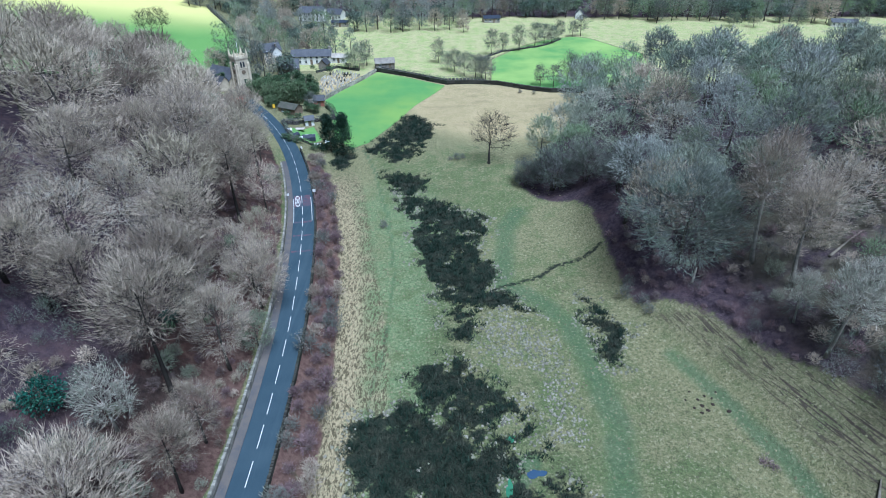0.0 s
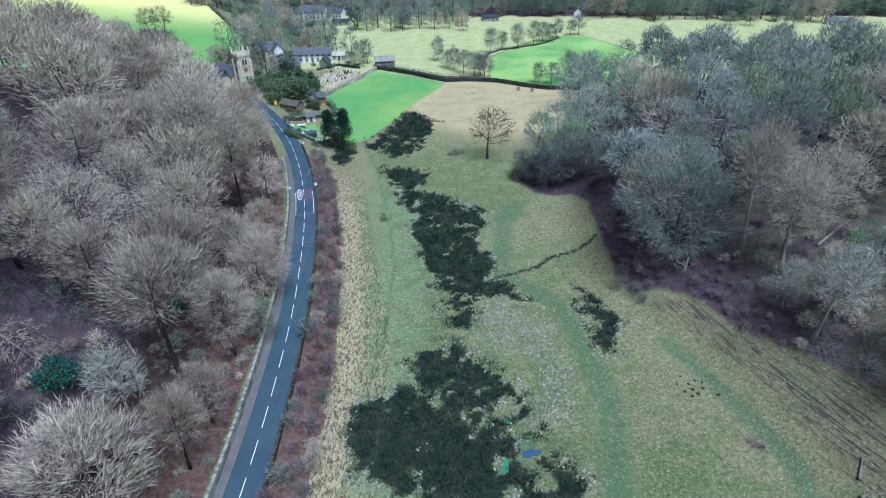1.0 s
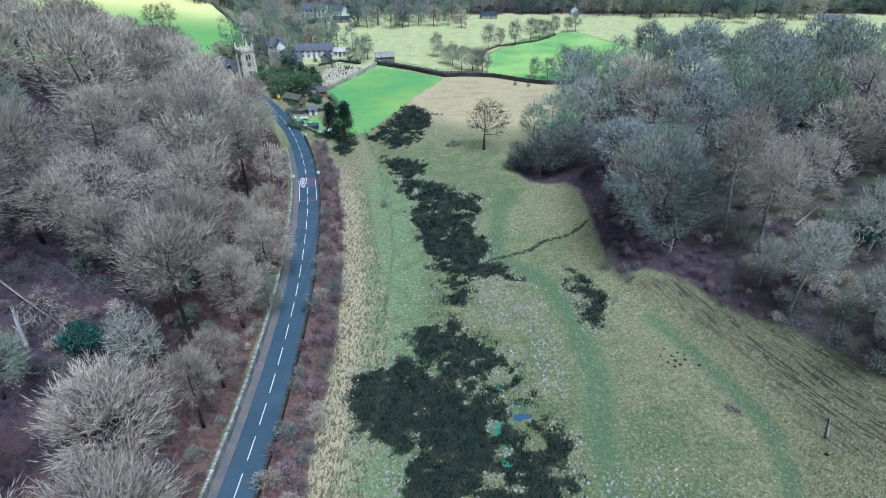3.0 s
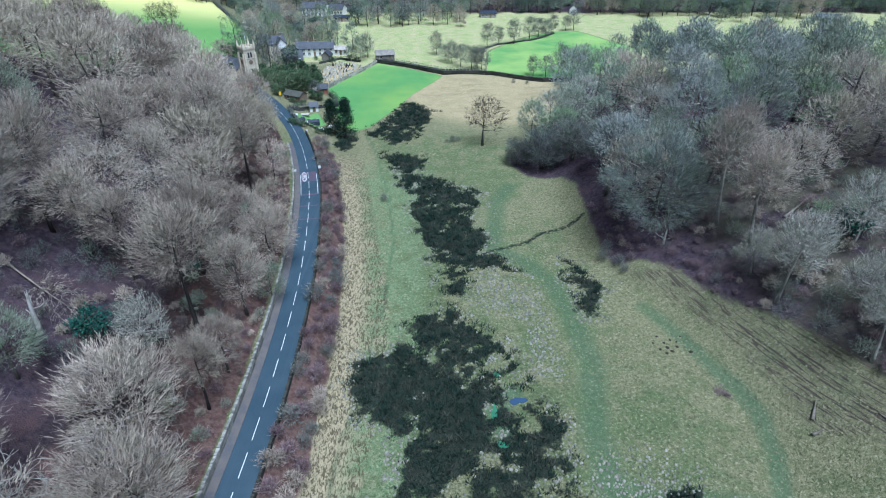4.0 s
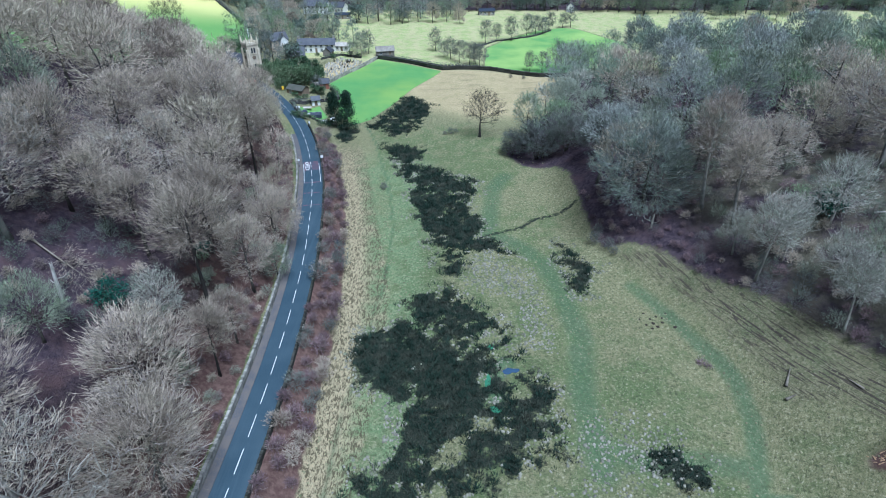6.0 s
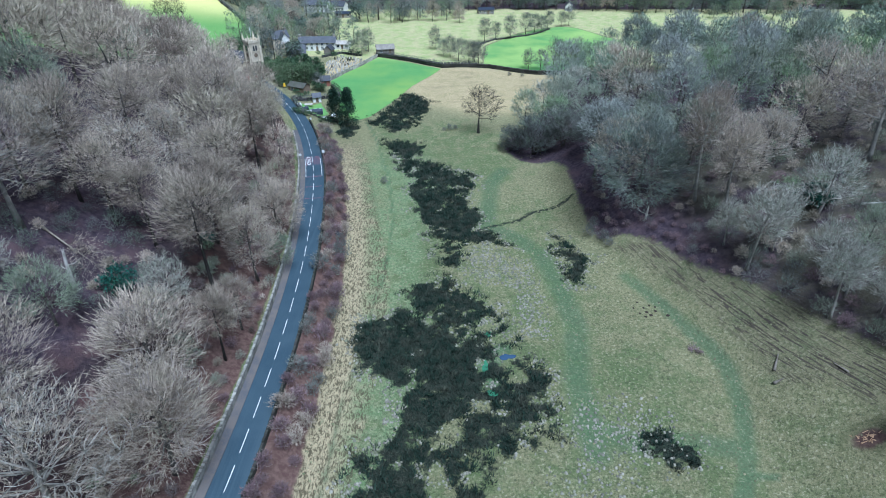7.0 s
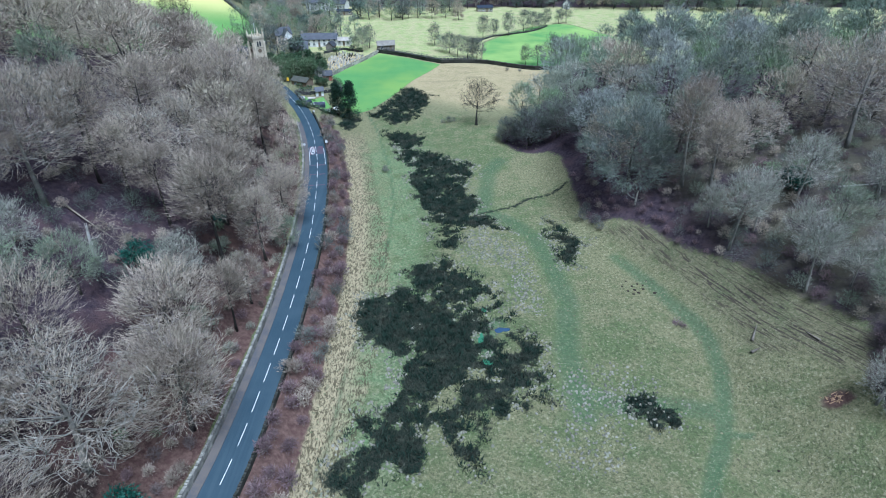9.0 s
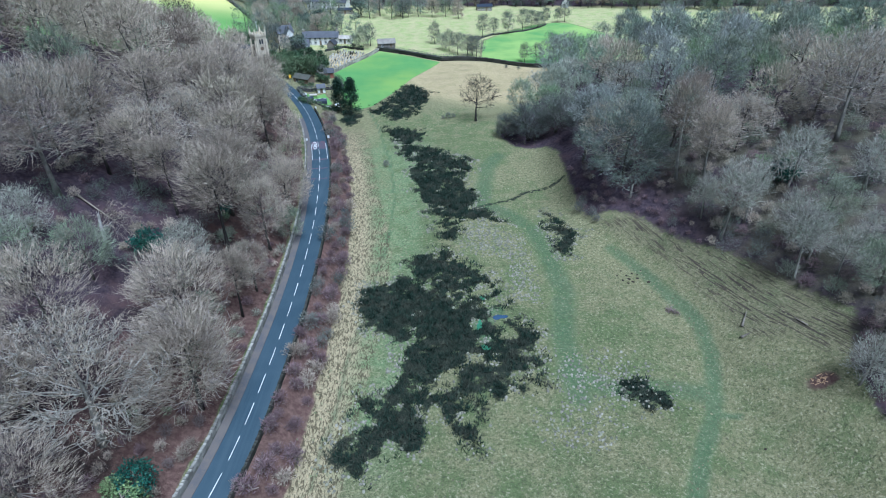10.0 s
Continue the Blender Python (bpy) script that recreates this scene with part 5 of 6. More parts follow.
for k, x, y, sc in ((1, -72.5, 211, 0.65), (1, -68, 208.5, 0.9), (1, -63.5, 203.5, 0.85), (0, -66, 213.5, 0.8), (0, -58.5, 212.5, 0.95), (0, -53.8, 213, 0.85), (1, -63, 197.5, 0.55), (0, -76.5, 224, 0.55),
                    (0, -86.5, 217, 0.6), (0, -92, 239, 0.7), (0, -66.5, 262, 0.55), (1, -57, 268, 0.5), (0, -53, 221.5, 0.35), (1, -56, 206, 0.8), (1, -60.5, 207.5, 0.9), (0, -51.5, 208.5, 0.65), (0, -50, 197, 0.4), (0, -47.5, 195.5, 0.38)):
    plant((yew, yew_pale)[k], x, y, sc * (1.12 if sc > 0.6 else 1.0))
bush_dark = evergreen(85, 2.4, 1.5, 0.1, 420, 0.34)
shrub = tree_kind("garden_shrub", "clipped dark green garden shrub", "bush", bush_dark, M_BARK, M_LEAF, "garden shrubs", crown="foliage")
for x, y, sc in ((-50.5, 166.5, 0.8), (-48.6, 165, 0.9), (-46, 163.5, 0.8), (-41, 161.5, 0.8), (-38.5, 166, 0.7), (-54, 187, 0.8), (-52.5, 190.5, 0.9), (-56.5, 192, 0.8), (-60, 251, 0.7), (-45, 252, 1.0), (-41.5, 250.5, 0.8), (-52, 247, 0.9)):
    plant(shrub, x, y, sc)


def snag(name, label, x, y, tall, r, lean, material, seed, arms=3):
    """A broken standing trunk with splintered top and dead arms."""
    rng = np.random.default_rng(seed)
    ob = thing(name, Matrix.Translation(on_ground(x, y, 0.2)), label, "dead tree")
    bits = Bits()
    pts = [(lean[0] * k * k, lean[1] * k * k, tall * k) for k in (0, 0.2, 0.45, 0.7, 0.9, 1.0)]
    bits.tube(pts, [r * 1.4, r, r * 0.92, r * 0.8, r * 0.62, r * 0.25], 8)
    for k in range(4):
        a = rng.uniform(0, 6.28)
        bits.tube([(pts[4][0] + r * 0.4 * math.cos(a), pts[4][1] + r * 0.4 * math.sin(a), tall * 0.88), (pts[5][0] + r * 0.5 * math.cos(a), pts[5][1] + r * 0.5 * math.sin(a), tall * rng.uniform(0.98, 1.08))], [r * 0.25, 0.02], 4)
    part("trunk", bits.mesh("trunk", material, True), parent=ob)
    for k in range(arms):
        h = rng.uniform(0.35, 0.85)
        a = rng.uniform(0, 6.28)
        L = rng.uniform(0.9, 2.2)
        q = (lean[0] * h * h, lean[1] * h * h, tall * h)
        arm = Bits().tube([q, (q[0] + 0.6 * L * math.cos(a), q[1] + 0.6 * L * math.sin(a), q[2] + 0.15 * L), (q[0] + L * math.cos(a), q[1] + L * math.sin(a), q[2] + 0.5 * L)], [r * 0.3, r * 0.2, 0.02], 5)
        part("broken_branch", arm.mesh("broken_branch", material, True), parent=ob)
    return ob


snag("dead_trunk", "bleached broken tree trunk standing in the wood", -53.0, 45.7, 6.4, 0.30, (0.3, 0.2), M_DEAD, 1)
snag("dead_trunk", "slim broken birch stem on the slope", 66, 62, 6.5, 0.2, (0.8, 0.4), M_BARK_PALE, 3, 2)
snag("dead_trunk", "grey broken stem by the wood's edge", 43.8, 89, 3.5, 0.25, (0.2, 0.1), M_BARK_PALE, 5, 2)


def fallen(name, label, x, y, turn, length, r, material, twigs, seed, pitch=0.0):
    """A trunk lying on the ground with its broken crown."""
    rng = np.random.default_rng(seed)
    a, b = Vector((x, y)), Vector((x + length * math.cos(turn), y + length * math.sin(turn)))
    ob = thing(name, Matrix.Translation(on_ground(x, y)), label, "fallen tree")
    pts = []
    for k in range(7):
        q = a.lerp(b, k / 6)
        p = on_ground(q.x, q.y) - on_ground(x, y)
        pts.append((p.x, p.y, p.z + r * 0.8 + pitch * k / 6))
    part("trunk", Bits().tube(pts, [r * (1.1 - 0.13 * k) for k in range(7)], 7).mesh("trunk", material, True), parent=ob)
    if twigs:
        i = rng.integers(2, 7, twigs)
        foot = np.array(pts)[i]
        way = unit(rng.normal(size=(twigs, 3)) + np.array([math.cos(turn), math.sin(turn), 0.55]))
        big = Bits()
        tips = []
        for q, w in zip(foot[: twigs // 8], way[: twigs // 8]):
            e = q + w * rng.uniform(1.5, 3.5)
            e[2] = max(e[2], q[2] + 0.2)
            big.tube([q.tolist(), e.tolist()], [r * 0.35, 0.03], 4)
            tips.append(e)
        tagged(part("crown", big.mesh("crown", material, True), parent=ob), kind="stuff")
        k = rng.integers(0, len(tips), twigs)
        tips = np.array(tips)[k] + rng.normal(0, 0.4, (twigs, 3))
        v, f = spikes(rng, tips, unit(way + 0.5 * rng.normal(size=(twigs, 3))), rng.uniform(0.5, 1.5, twigs), np.full(twigs, 0.03))
        tagged(part("brushwood", fast_mesh("brushwood", v, f, material), parent=ob), kind="stuff")
    return ob


windthrow = tree_kind("fallen_tree", "bare fallen tree with crooked branches lying down the slope", "fallen tree", grow(95, 14, 3.8, 3.0, 12, 40, 90, 2000, 0.7, 0.02, thick=0.013, fine=0.025), M_BARK, M_TWIG)
windthrow.matrix_world = Matrix.Translation(on_ground(-60.8, 54.2, -0.3)) @ Matrix.Rotation(-0.42, 4, 'Z') @ Matrix.Rotation(radians(112), 4, 'Y')
fallen("fallen_tree", "dark fallen trunk among the leaf litter", 63, 84, 0.5, 7, 0.25, M_BARK, 40, 8)
fallen("fallen_tree", "pale shattered limb on the wooded slope", 77, 74, -0.2, 6, 0.2, M_DEAD, 40, 9)
fallen("fallen_tree", "long fallen trunk across the steep slope", 60, 66.5, 0.05, 11, 0.1, M_BARK, 30, 12)
fallen("log", "dark rotten log lying in the pasture", 52.8, 45.8, 1.05, 3.2, 0.24, M_BARK, 0, 10)
fallen("log", "short dark log in the pasture", 51.9, 43.6, 0.2, 1.4, 0.25, M_BARK, 0, 11)
fallen("log", "dead branch lying in the grass", 60.5, 41.5, 1.9, 2.6, 0.16, M_BARK, 0, 13)
for k in range(22):
    q = random.Random(200 + k)
    x, y = 58.0 + q.gauss(0, 0.6), 31.0 + q.gauss(0, 0.55)
    a = q.uniform(0, 3.1)
    fallen("split_log", "fresh orange split wood of a shattered tree", x, y, a, q.uniform(0.3, 0.9), q.uniform(0.05, 0.11), M_SPLIT, 0, 60 + k)["group"] = "shattered wood"


def lump(name, label, category, x, y, r, h, material, seed, group=""):
    """A low uneven heap, rounded."""
    rng = np.random.default_rng(seed)
    bm = bmesh.new()
    bmesh.ops.create_icosphere(bm, subdivisions=2, radius=1.0)
    for q in bm.verts:
        k = 1 + rng.uniform(-0.2, 0.2)
        q.co = Vector((q.co.x * r * k, q.co.y * r * k * 0.8, max(q.co.z, -0.3) * h * k))
    ob = part(name, bm, material)
    ob.matrix_world = Matrix.Translation(on_ground(x, y, 0.02)) @ Matrix.Rotation(rng.uniform(0, 6), 4, 'Z')
    return tagged(ob, label, category, group)


M_SOIL = plain("dark_soil", (0.035, 0.028, 0.022), (0.06, 0.045, 0.035), 2.0, 0.95, 0.6, 0.1, 12)
for k, (x, y) in enumerate(((37.8, 68.1), (39.9, 67.2), (38.8, 65.1), (41.7, 67.6), (38.6, 66.4), (40.6, 65.4), (36.6, 66.2), (38.2, 63.6), (39.4, 64.2), (40.8, 66.6), (37.4, 64.6), (42.4, 63.8), (48.2, 23.3))):
    lump("molehill", "small dark heap of turned soil in the grass", "molehill", x, y, 0.22 + 0.08 * (k % 3), 0.2, M_SOIL, 300 + k, "molehills")
dead = tree_kind("bracken_clump", "rust-brown clump of dead bracken in the grass", "bush", grow(90, 1.0, 1.3, 0.05, 6, 14, 16, 360, 0.45, 0.03, 5), M_BARK, M_TWIG_RED)
plant(dead, 43.8, 54.4, 1.0)
plant(dead, 44.6, 53.4, 0.7)
for x, y, sc in ((-16.1, 118.6, 0.75), (0.8, 157.3, 0.8), (2.6, 158.2, 0.6), (-1.0, 157.0, 0.5), (24.7, 219, 0.6), (29.8, 218, 0.6), (33, 91.5, 1.0), (35.5, 88.5, 0.9), (36, 86.2, 0.8), (34.4, 95, 0.9)):
    plant(bush_kinds[3], x, y, sc)

# ---- by the road ----
def pole_sign(name, label, x, y, tall, w, h, material, turn=0.0):
    ob = thing(name, Matrix.Translation(on_ground(x, y)) @ Matrix.Rotation(turn, 4, 'Z'), label, "road sign")
    part("post", Bits().tube([(0, 0, -0.3), (0, 0, tall)], [0.045, 0.045], 8).mesh("post", M_METAL, True), parent=ob)
    bm = bmesh.new()
    bmesh.ops.create_cube(bm, size=1.0, matrix=Matrix.Translation((0, -0.06, tall - h / 2)) @ Matrix.Diagonal((w, 0.03, h, 1)))
    bmesh.ops.bevel(bm, geom=[e for e in bm.edges if abs(e.verts[0].co.y - e.verts[1].co.y) > 0.01], offset=0.08, segments=3, affect='EDGES')
    part("plate", bm, material, ob)
    return ob


p = road_point(125.5, 3.1)
pole_sign("road_sign", "white road sign plate on a grey post", p[0], p[1], 2.5, 0.7, 0.8, M_WHITE, 0.2)
p = road_point(124.5, -3.0)
pole_sign("road_sign", "white road sign plate on the footway", p[0], p[1], 2.4, 0.55, 0.6, M_WHITE, 0.2)
p = road_point(189.5, 4.4)
pole_sign("road_sign", "bright yellow road sign on a post", p[0], p[1], 2.9, 0.8, 1.3, M_YELLOW, 0.4)
p = road_point(156, 3.2)
pole_sign("road_sign", "small white marker plate by the bend", p[0], p[1], 1.3, 0.5, 0.7, M_WHITE, 0.3)
ob = lump("wrapped_bale", "dark blue plastic-wrapped bale by the roadside scrub", "bale", -23.3, 88.0, 0.75, 0.6, M_BLUE, 17)
part("white_wrapping", Bits().box(0.25, 0.1, 0.42, 0.5, 0.35, 0.14, 0.4, 0.7).mesh("white_wrapping", M_WHITE), parent=ob, label="torn white wrapping")


# ---- village ----
def house(name, label, x, y, turn, L, W, H, rise, wall, roof, rows=1, cols=4, chimneys=1, hip=0.0, sides=True, category="house", z=None):
    """Walls, an overhanging roof in two slopes, windows with frames and sills on the long sides, a door, chimneys."""
    base = on_ground(x, y, 0.3) if z is None else Vector((x, y, z))
    ob = thing(name, Matrix.Translation(base) @ Matrix.Rotation(turn, 4, 'Z'), label, category)
    walls = Bits().box(0, 0, 0, L, W, H + 0.3)
    walls.prism(0, 0, H + 0.3, L, W, rise, 0, hip)
    part("wall", walls.mesh("wall", wall), parent=ob)
    rb = Bits()
    for sgn in (-1, 1):
        o, t = 0.35, 0.16
        k = rise / (W / 2)
        hx = L / 2 + (0.25 if hip == 0 else 0)
        y0, z0 = sgn * (W / 2 + o), H + 0.3 - o * k
        y1, z1 = 0.0, H + 0.3 + rise
        x1 = max(hx - hip, 0.05)
        top = [(-hx, y0, z0 + t), (hx, y0, z0 + t), (x1, y1, z1 + t), (-x1, y1, z1 + t)]
        low = [(a, b, c - t * 0.9) for a, b, c in top]
        order = [(0, 1, 2, 3), (7, 6, 5, 4), (0, 4, 5, 1), (1, 5, 6, 2), (2, 6, 7, 3), (3, 7, 4, 0)]
        rb.add(top + low, order if sgn < 0 else [tuple(reversed(q)) for q in order])
    roof_ob = part("roof", rb.mesh("roof", roof), parent=ob)
    for k in range(chimneys):
        cx = (-L / 2 + 0.6) if k == 0 else (L / 2 - 0.6)
        part("chimney", Bits().box(cx, 0, H + rise - 0.5, 0.9, 0.6, 1.7).box(cx, 0, H + rise + 1.2, 1.05, 0.75, 0.14).mesh("chimney", M_STONE), parent=roof_ob)
    for r in range(rows):
        zz = 0.3 + (H / rows) * r + H / rows * 0.36
        for c in range(cols):
            for sgn in ((-1, 1) if sides else (-1,)):
                wx = -L / 2 + L * (c + 0.5) / cols
                if r == 0 and c == cols // 2 and sgn < 0:
                    part("door", Bits().box(wx, sgn * (W / 2 + 0.02), 0.3, 1.0, 0.09, 2.05).mesh("door", M_TIMBER), parent=ob)
                    continue
                win = part("window", Bits().box(wx, sgn * (W / 2 + 0.01), zz, 1.15, 0.06, 1.25).mesh("window", M_WHITE), parent=ob)
                part("pane", Bits().box(wx - 0.26, sgn * (W / 2 + 0.035), zz + 0.1, 0.44, 0.03, 1.05).box(wx + 0.26, sgn * (W / 2 + 0.035), zz + 0.1, 0.44, 0.03, 1.05).mesh("pane", M_GLASS), parent=win)
                part("sill", Bits().box(wx, sgn * (W / 2 + 0.07), zz - 0.12, 1.35, 0.18, 0.1).mesh("sill", M_STONE), parent=win)
    return ob


def church():
    """A square tower with battlements and pinnacles, and a nave with two slate roofs."""
    t = Matrix.Translation(on_ground(-78.3, 216.5, 0.3)) @ Matrix.Rotation(radians(43), 4, 'Z')
    ob = thing("church_tower", t, "pale stone church tower with battlements, pinnacles and flagpole", "church tower")
    w, h = 4.7, 11.6
    body = Bits().box(0, 0, 0, w + 0.5, w + 0.5, 1.2, 0, 0.95)
    body.box(0, 0, 1.1, w, w, h - 1.1)
    for z in (4.4, 8.2, h - 0.1):
        body.box(0, 0, z, w + 0.28, w + 0.28, 0.24)
    part("wall", body.mesh("wall", M_LIME), parent=ob)
    for a in range(4):
        rot = Matrix.Rotation(a * math.pi / 2, 4, 'Z')
        b = Bits()
        for k in range(5):
            b.box(-w / 2 + 0.5 + k * (w - 1.0) / 4, -w / 2 - 0.02, h + 0.1, 0.62, 0.3, 1.0)
        b.box(0, -w / 2 - 0.02, h + 0.1, w, 0.28, 0.5)
        me = b.mesh("battlement", M_LIME)
        me.transform(rot)
        part("battlement", me, parent=ob)
        for sx in (-1, 1):
            me = Bits().box(sx * (w / 2 - 0.35), -w / 2 - 0.18, 0.0, 0.75, 0.6, h - 1.5, 0, 0.85).mesh("buttress", M_LIME)
            me.transform(rot)
            part("buttress", me, parent=ob)
        win = Bits()
        for sx in (-0.5, 0.5):
            win.box(sx, -w / 2 - 0.03, 8.6, 0.62, 0.12, 1.7)
            win.tube([(sx, -w / 2 - 0.09, 10.3), (sx, -w / 2 + 0.03, 10.3)], [0.31, 0.31], 12)
        me = win.mesh("belfry_opening", M_GLASS)
        me.transform(rot)
        part("belfry_opening", me, parent=ob, label="dark louvred belfry opening")
        me = Bits().tube([(0, -w / 2 - 0.12, 6.9), (0, -w / 2 + 0.02, 6.9)], [0.75, 0.75], 20).mesh("clock_face", M_TIMBER)
        me.transform(rot)
        part("clock_face", me, parent=ob, label="round dark clock face")
        me = Bits().box(0, -w / 2 - 0.03, 3.0, 0.55, 0.1, 1.5).mesh("slit_window", M_GLASS)
        me.transform(rot)
        part("slit_window", me, parent=ob)
        c = Bits().box(-w / 2 + 0.1, -w / 2 + 0.1, h + 0.1, 0.62, 0.62, 1.5)
        c.box(-w / 2 + 0.1, -w / 2 + 0.1, h + 1.6, 0.6, 0.6, 1.9, 0, 0.08)
        me = c.mesh("pinnacle", M_LIME)
        me.transform(rot)
        part("pinnacle", me, parent=ob)
    part("flagpole", Bits().tube([(0.4, 0.4, h), (0.4, 0.4, h + 5.5)], [0.09, 0.05], 8).mesh("flagpole", M_WHITE, True), parent=ob)
    house("church_nave", "stone church nave under a dark slate roof", -86.3, 221.5, radians(150), 12, 7, 3.2, 3.4, M_LIME, M_SLATE, 1, 5, 0, category="church")
    house("church_aisle", "low stone church aisle with slate roof", -88, 216.5, radians(150), 9, 5, 2.6, 2.2, M_LIME, M_SLATE, 1, 4, 0, category="church")


church()
house("stone_house", "tall stone house with white dormers and slate roof", -80, 261, radians(35), 8, 6.5, 5.0, 2.6, M_LIME, M_SLATE, 3, 3, 2)
house("white_dormer_gable", "white rendered gable house with slate roof", -77.4, 259.2, radians(125), 4.5, 4, 5.0, 2.2, M_RENDER, M_SLATE, 2, 1, 1)
house("cottage_row", "long white rendered cottage row with dark slate roof", -62, 261, radians(4), 17, 6, 3.6, 2.1, M_RENDER, M_SLATE, 2, 7, 2)
house("white_cottage", "low white rendered cottage beside the row", -50, 261, radians(-6), 6, 4.5, 2.3, 1.0, M_RENDER, M_STONE, 1, 3, 0)
house("gabled_porch", "small slate-roofed gabled outbuilding", -55, 251.5, radians(80), 4, 3.6, 2.2, 1.7, M_STONE, M_SLATE, 1, 2, 0)
house("stone_cottage", "grey stone cottage with broad grey slate roof", -68.5, 246, radians(10), 8, 7.5, 2.7, 2.9, M_STONE, M_SLATE, 2, 3, 1)
house("stone_barn", "low stone outbuilding by the field wall", -29.5, 252, radians(12), 8, 4.5, 2.6, 1.5, M_STONE, M_STONE, 1, 2, 0)
house("farm_barn", "large white farmhouse with dark slate roof", -79, 347, radians(-6), 14, 8, 4.6, 2.6, M_RENDER, M_SLATE, 2, 6, 1)
house("farm_barn", "dark-roofed white farm building", -67, 350, radians(-14), 9, 7, 3.4, 2.2, M_RENDER, M_SLATE, 1, 5, 1)
house("farm_shed", "low shed with bluish metal roof", -62, 334, radians(5), 9, 4, 2.2, 0.9, M_STONE, M_BLUE, 1, 3, 0)
house("farm_shed", "long shed with blue metal roof among trees", 20, 343, radians(8), 9, 5, 2.4, 1.1, M_STONE, M_BLUE, 1, 4, 0)
house("white_house", "small white gable house among trees", 70, 353, radians(80), 5, 4, 3.0, 2.2, M_RENDER, M_SLATE, 2, 2, 1)
house("farm_shed", "long low white barn on the far field", 206, 333, radians(-8), 13, 5, 2.4, 1.4, M_RENDER, M_SLATE, 1, 5, 0)
house("garden_shed", "small white garden shed with blue-grey roof", -47.6, 185.6, radians(20), 2.9, 2.4, 2.0, 1.0, M_WHITE, M_SLATE, 1, 1, 0, category="shed")
house("carport", "dark green-roofed timber outbuilding by the lane", -56, 195.5, radians(-25), 7, 4.2, 2.3, 1.1, M_TIMBER, M_STONE_DARK, 1, 2, 0, category="shed")
house("brick_outbuilding", "small brick outbuilding with pitched roof", -47.8, 204, radians(10), 3.6, 3.0, 2.3, 1.3, M_BRICK, M_SLATE, 1, 1, 0, category="shed")
house("brick_shelter", "low red brick roadside shelter", -75.5, 199.5, radians(12), 6, 2.6, 2.2, 0.7, M_BRICK, M_REDPAINT, 1, 2, 0, category="shelter")


def hedge(name, label, line, tall, wide, material, seed, dense=26):
    """A clipped hedge: twiggy core and a skin of small leaf sprays."""
    rng = np.random.default_rng(seed)
    pts = ground_line(line, 1.5)
    core = Bits()
    P, W = [], []
    for a, b in zip(pts[:-1], pts[1:]):
        a, b = np.array(a), np.array(b)
        mid = (a + b) / 2
        L = np.linalg.norm((b - a)[:2])
        turn = math.atan2(b[1] - a[1], b[0] - a[0])
        core.box(mid[0], mid[1], mid[2] - 0.2, L * 1.05, wide * 0.5, tall * 0.66 + 0.2, turn, 0.7)
        k = int(1.8 * dense * L)
        u, v, w = rng.uniform(-0.55, 0.55, k) * L, rng.choice([-1, 1], k) * rng.uniform(0.25, 0.55, k) * wide, rng.uniform(0.05, 1.05, k) * tall
        top = rng.random(k) < 0.45
        v, w = np.where(top, rng.uniform(-0.5, 0.5, k) * wide, v), np.where(top, tall * rng.uniform(0.85, 1.08, k), w)
        P.append(np.stack([mid[0] + u * math.cos(turn) - v * math.sin(turn), mid[1] + u * math.sin(turn) + v * math.cos(turn), mid[2] + w], 1))
        W.append(unit(rng.normal(size=(k, 3)) + np.array([0, 0, 0.5])))
    v, f = leaf_cloud(rng, np.concatenate(P), np.concatenate(W), 0.34)
    ob = thing(name, Matrix(), label, "hedge")
    part("twiggy_core", core.mesh("twiggy_core", M_TWIG_BLACK), parent=ob)
    part("foliage", fast_mesh("foliage", v, f, material), parent=ob)
    return ob


hedge("garden_hedge", "clipped brown-green hedge round the lawn", [(-54, 180), (-50.5, 186.5), (-45, 188.5), (-40, 190)], 1.7, 1.5, M_TWIG_DARK, 1)
hedge("garden_hedge", "low hedge between road and garden", [(-55, 181), (-52, 174), (-49.5, 169), (-47, 163.5)], 1.3, 1.1, M_TWIG_DARK, 2)
hedge("garden_hedge", "clipped green hedge behind the pines", [(-47.5, 166.5), (-42, 165.5), (-37, 165.5)], 1.2, 1.0, M_HEDGE, 3)
hedge("garden_hedge", "dark shrubby hedge beside the sown field", [(-40, 190), (-42, 197), (-45, 202)], 2.0, 2.0, M_HEDGE, 4)
hedge("field_hedge", "dark hedge down the hillside field", [(-94, 270), (-100, 284), (-120, 319), (-141, 356)], 2.0, 2.4, M_TWIG_DARK, 5, 10)
hedge("field_hedge", "rough hedge along the lane beyond the pasture", [(-31, 250), (-17, 242), (-4, 233), (12, 232)], 1.6, 1.8, M_TWIG_DARK, 6, 12)
hedge("field_hedge", "low brown hedge beneath the row of trees", [(14.5, 268), (22, 280), (38, 286.5), (52, 302)], 0.9, 1.4, M_TWIG_DARK, 7, 10)
hedge("churchyard_hedge", "green hedge behind the graves", [(-57, 244), (-49.5, 252.5), (-40, 249)], 1.4, 1.4, M_HEDGE, 8, 14)

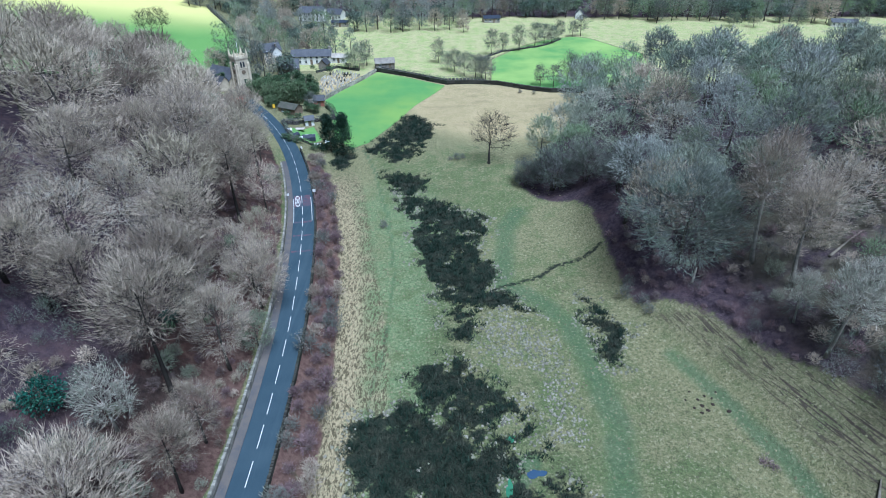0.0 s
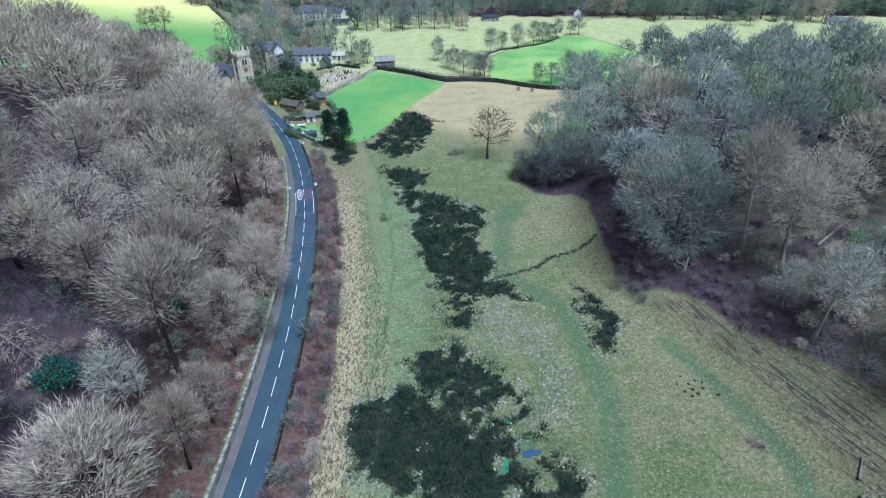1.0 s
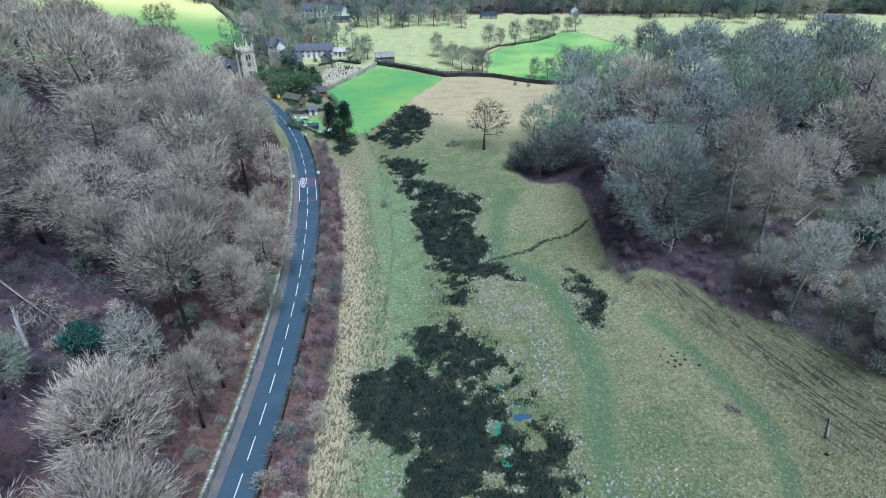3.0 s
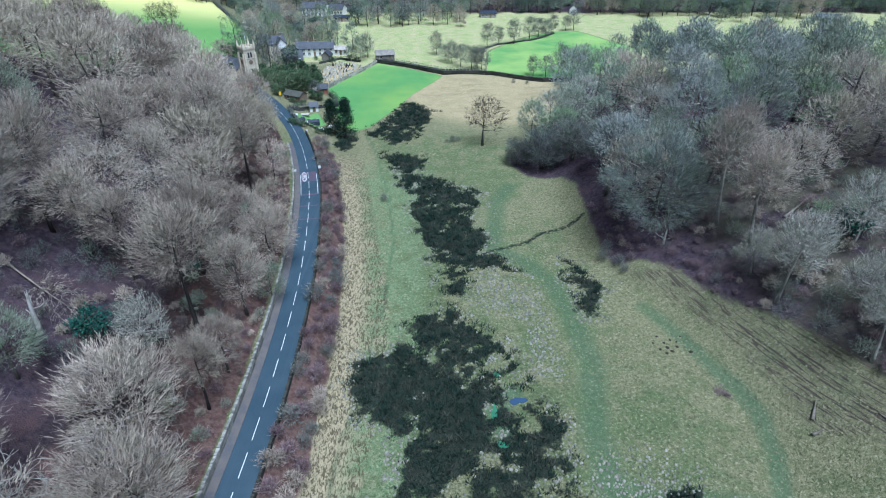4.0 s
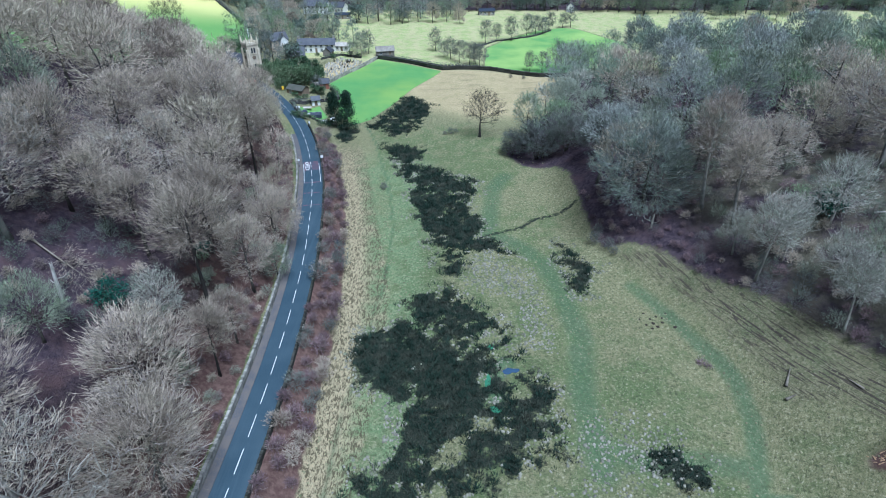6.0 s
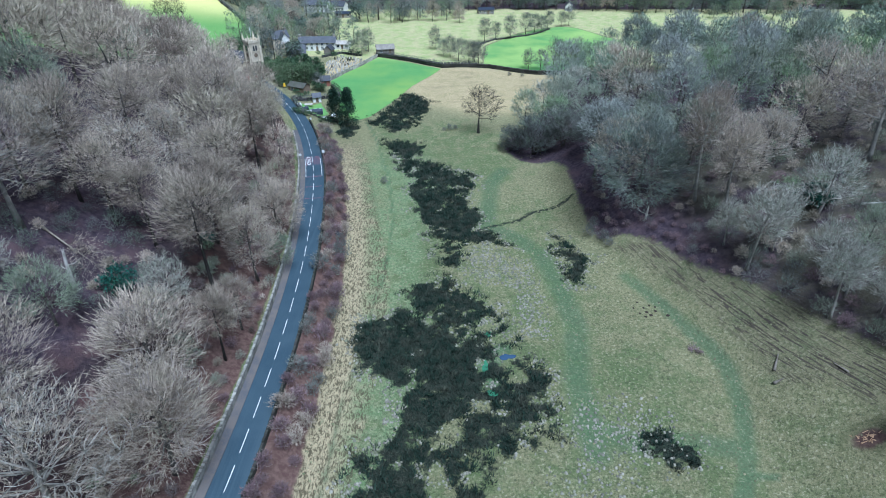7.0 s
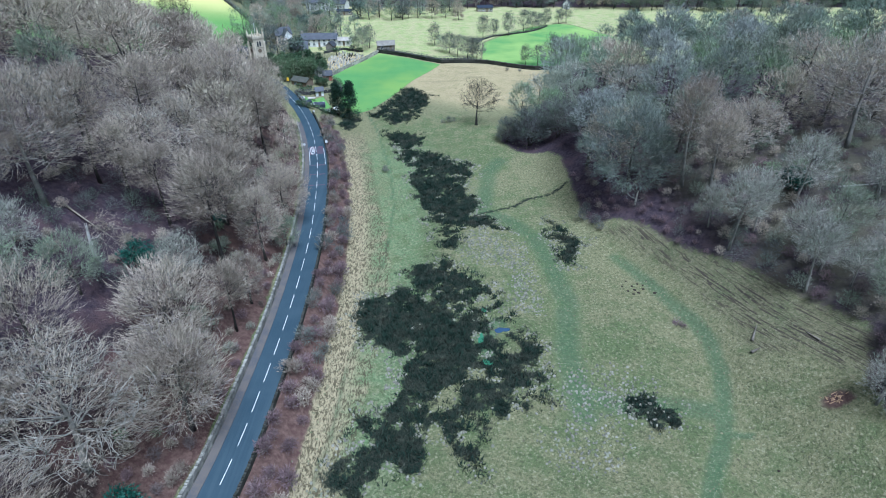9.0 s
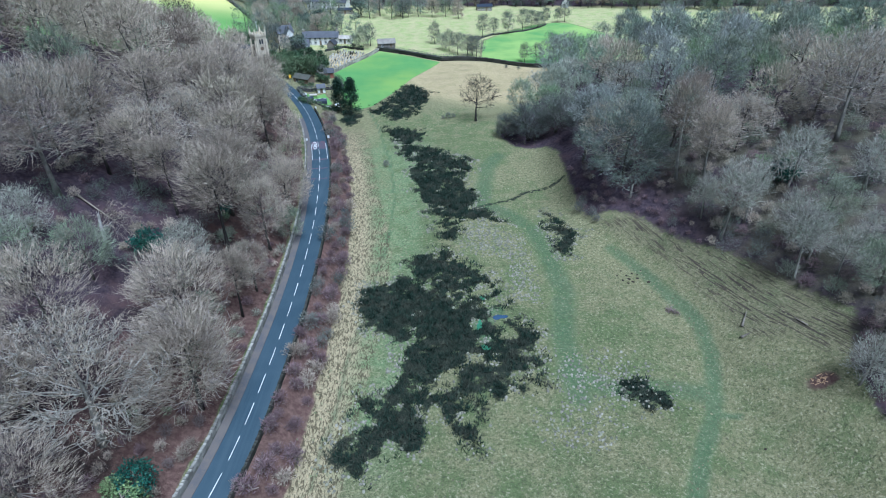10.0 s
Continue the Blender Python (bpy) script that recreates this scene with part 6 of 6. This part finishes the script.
# gravestones
gm = Bits().box(0, 0, -0.15, 0.62, 0.14, 0.95).tube([(0, -0.07, 0.8), (0, 0.07, 0.8)], [0.31, 0.31], 12).box(0, 0.25, -0.1, 0.7, 0.75, 0.16).mesh("gravestone", M_GRAVE)
gd = gm.copy()
gd.materials[0] = M_STONE_DARK
yard = [(-55.5, 230), (-49, 250), (-37, 242), (-47.5, 212.5), (-51, 219)]
grng = random.Random(5)
n = 0
for row in range(27):
    for k in range(19):
        u, v = -57 + k * 1.2 + grng.gauss(0, 0.2), 212 + row * 1.4 + grng.gauss(0, 0.3)
        if float(inside(yard, np.array(u), np.array(v))) > 0.8 and grng.random() < 0.72:
            dark = grng.random() < (0.3 if v > 236 else 0.08)
            ob = new("gravestone", gd if dark else gm)
            ob.matrix_world = Matrix.Translation(on_ground(u, v)) @ Matrix.Rotation(0.5 + grng.gauss(0, 0.08), 4, 'Z') @ Matrix.Rotation(grng.gauss(0, 0.05), 4, 'X') @ Matrix.Scale(grng.uniform(0.7, 1.1), 4)
            tagged(ob, "dark upright gravestone in the grass" if dark else "pale weathered gravestone in the churchyard", "gravestone", "churchyard graves")
            n += 1


# garden clutter
def garden_table(x, y):
    ob = thing("garden_table", Matrix.Translation(on_ground(x, y)) @ Matrix.Rotation(0.1, 4, 'Z'), "weathered grey timber table on the lawn", "table")
    top = Bits()
    for k in range(5):
        top.box(0, -0.8 + 0.4 * k, 0.7, 2.8, 0.37, 0.05)
    part("tabletop", top.mesh("tabletop", M_STONE), parent=ob)
    for sx in (-1.2, 1.2):
        for sy in (-0.7, 0.7):
            part("leg", Bits().box(sx, sy, 0, 0.1, 0.1, 0.7).mesh("leg", M_TIMBER), parent=ob)


garden_table(-49, 178.5)


def tent(name, label, x, y, w, l, h, material, turn, frame_mat=None):
    """A ridge-shaped cover, slightly slumped, on a low frame."""
    ob = thing(name, Matrix.Translation(on_ground(x, y)) @ Matrix.Rotation(turn, 4, 'Z'), label, "garden cover")
    b = Bits()
    n = 7
    for i in range(n):
        u = -l / 2 + l * i / (n - 1)
        sag = 0.08 * h * math.sin(i * 2.1)
        b.v += [(u, -w / 2, 0), (u, -w * 0.42, h * 0.62), (u, 0, h + sag), (u, w * 0.42, h * 0.62), (u, w / 2, 0)]
    b.f += [(i * 5 + k, i * 5 + k + 1, i * 5 + k + 6, i * 5 + k + 5) for i in range(n - 1) for k in range(4)]
    b.f += [(0, 1, 2, 3, 4), tuple(reversed(range((n - 1) * 5, n * 5)))]
    part("cover", b.mesh("cover", material), parent=ob)
    part("frame", Bits().tube([(-l / 2, 0, h * 0.98), (l / 2, 0, h * 0.98)], [0.05, 0.05], 6).tube([(-l / 2, 0, 0), (-l / 2, 0, h)], [0.05, 0.05], 6).tube([(l / 2, 0, 0), (l / 2, 0, h)], [0.05, 0.05], 6).mesh("frame", M_METAL), parent=ob)


tent("covered_stack", "stack under a dark blue tarpaulin in the garden", -44.8, 171.8, 2.6, 4.0, 1.7, M_BLUE, 0.2)
tent("covered_stack", "small stack under a dark blue tarpaulin", -48.0, 168.6, 1.8, 2.4, 1.4, M_BLUE, 0.9)
tent("white_gazebo", "small white garden cover", -50.6, 172.6, 1.1, 1.2, 1.3, M_WHITE, 0.4)
tent("white_gazebo", "white cloche over a vegetable bed", -46.4, 167.8, 1.0, 1.6, 0.9, M_WHITE, 0.1)
tent("white_gazebo", "white sheeted frame at the garden's end", -38.8, 170.6, 1.3, 1.8, 1.0, M_WHITE, 0.3)
tent("white_gazebo", "low white frost cover beside the hedge", -41.5, 168.3, 0.9, 2.2, 0.7, M_WHITE, 0.0)
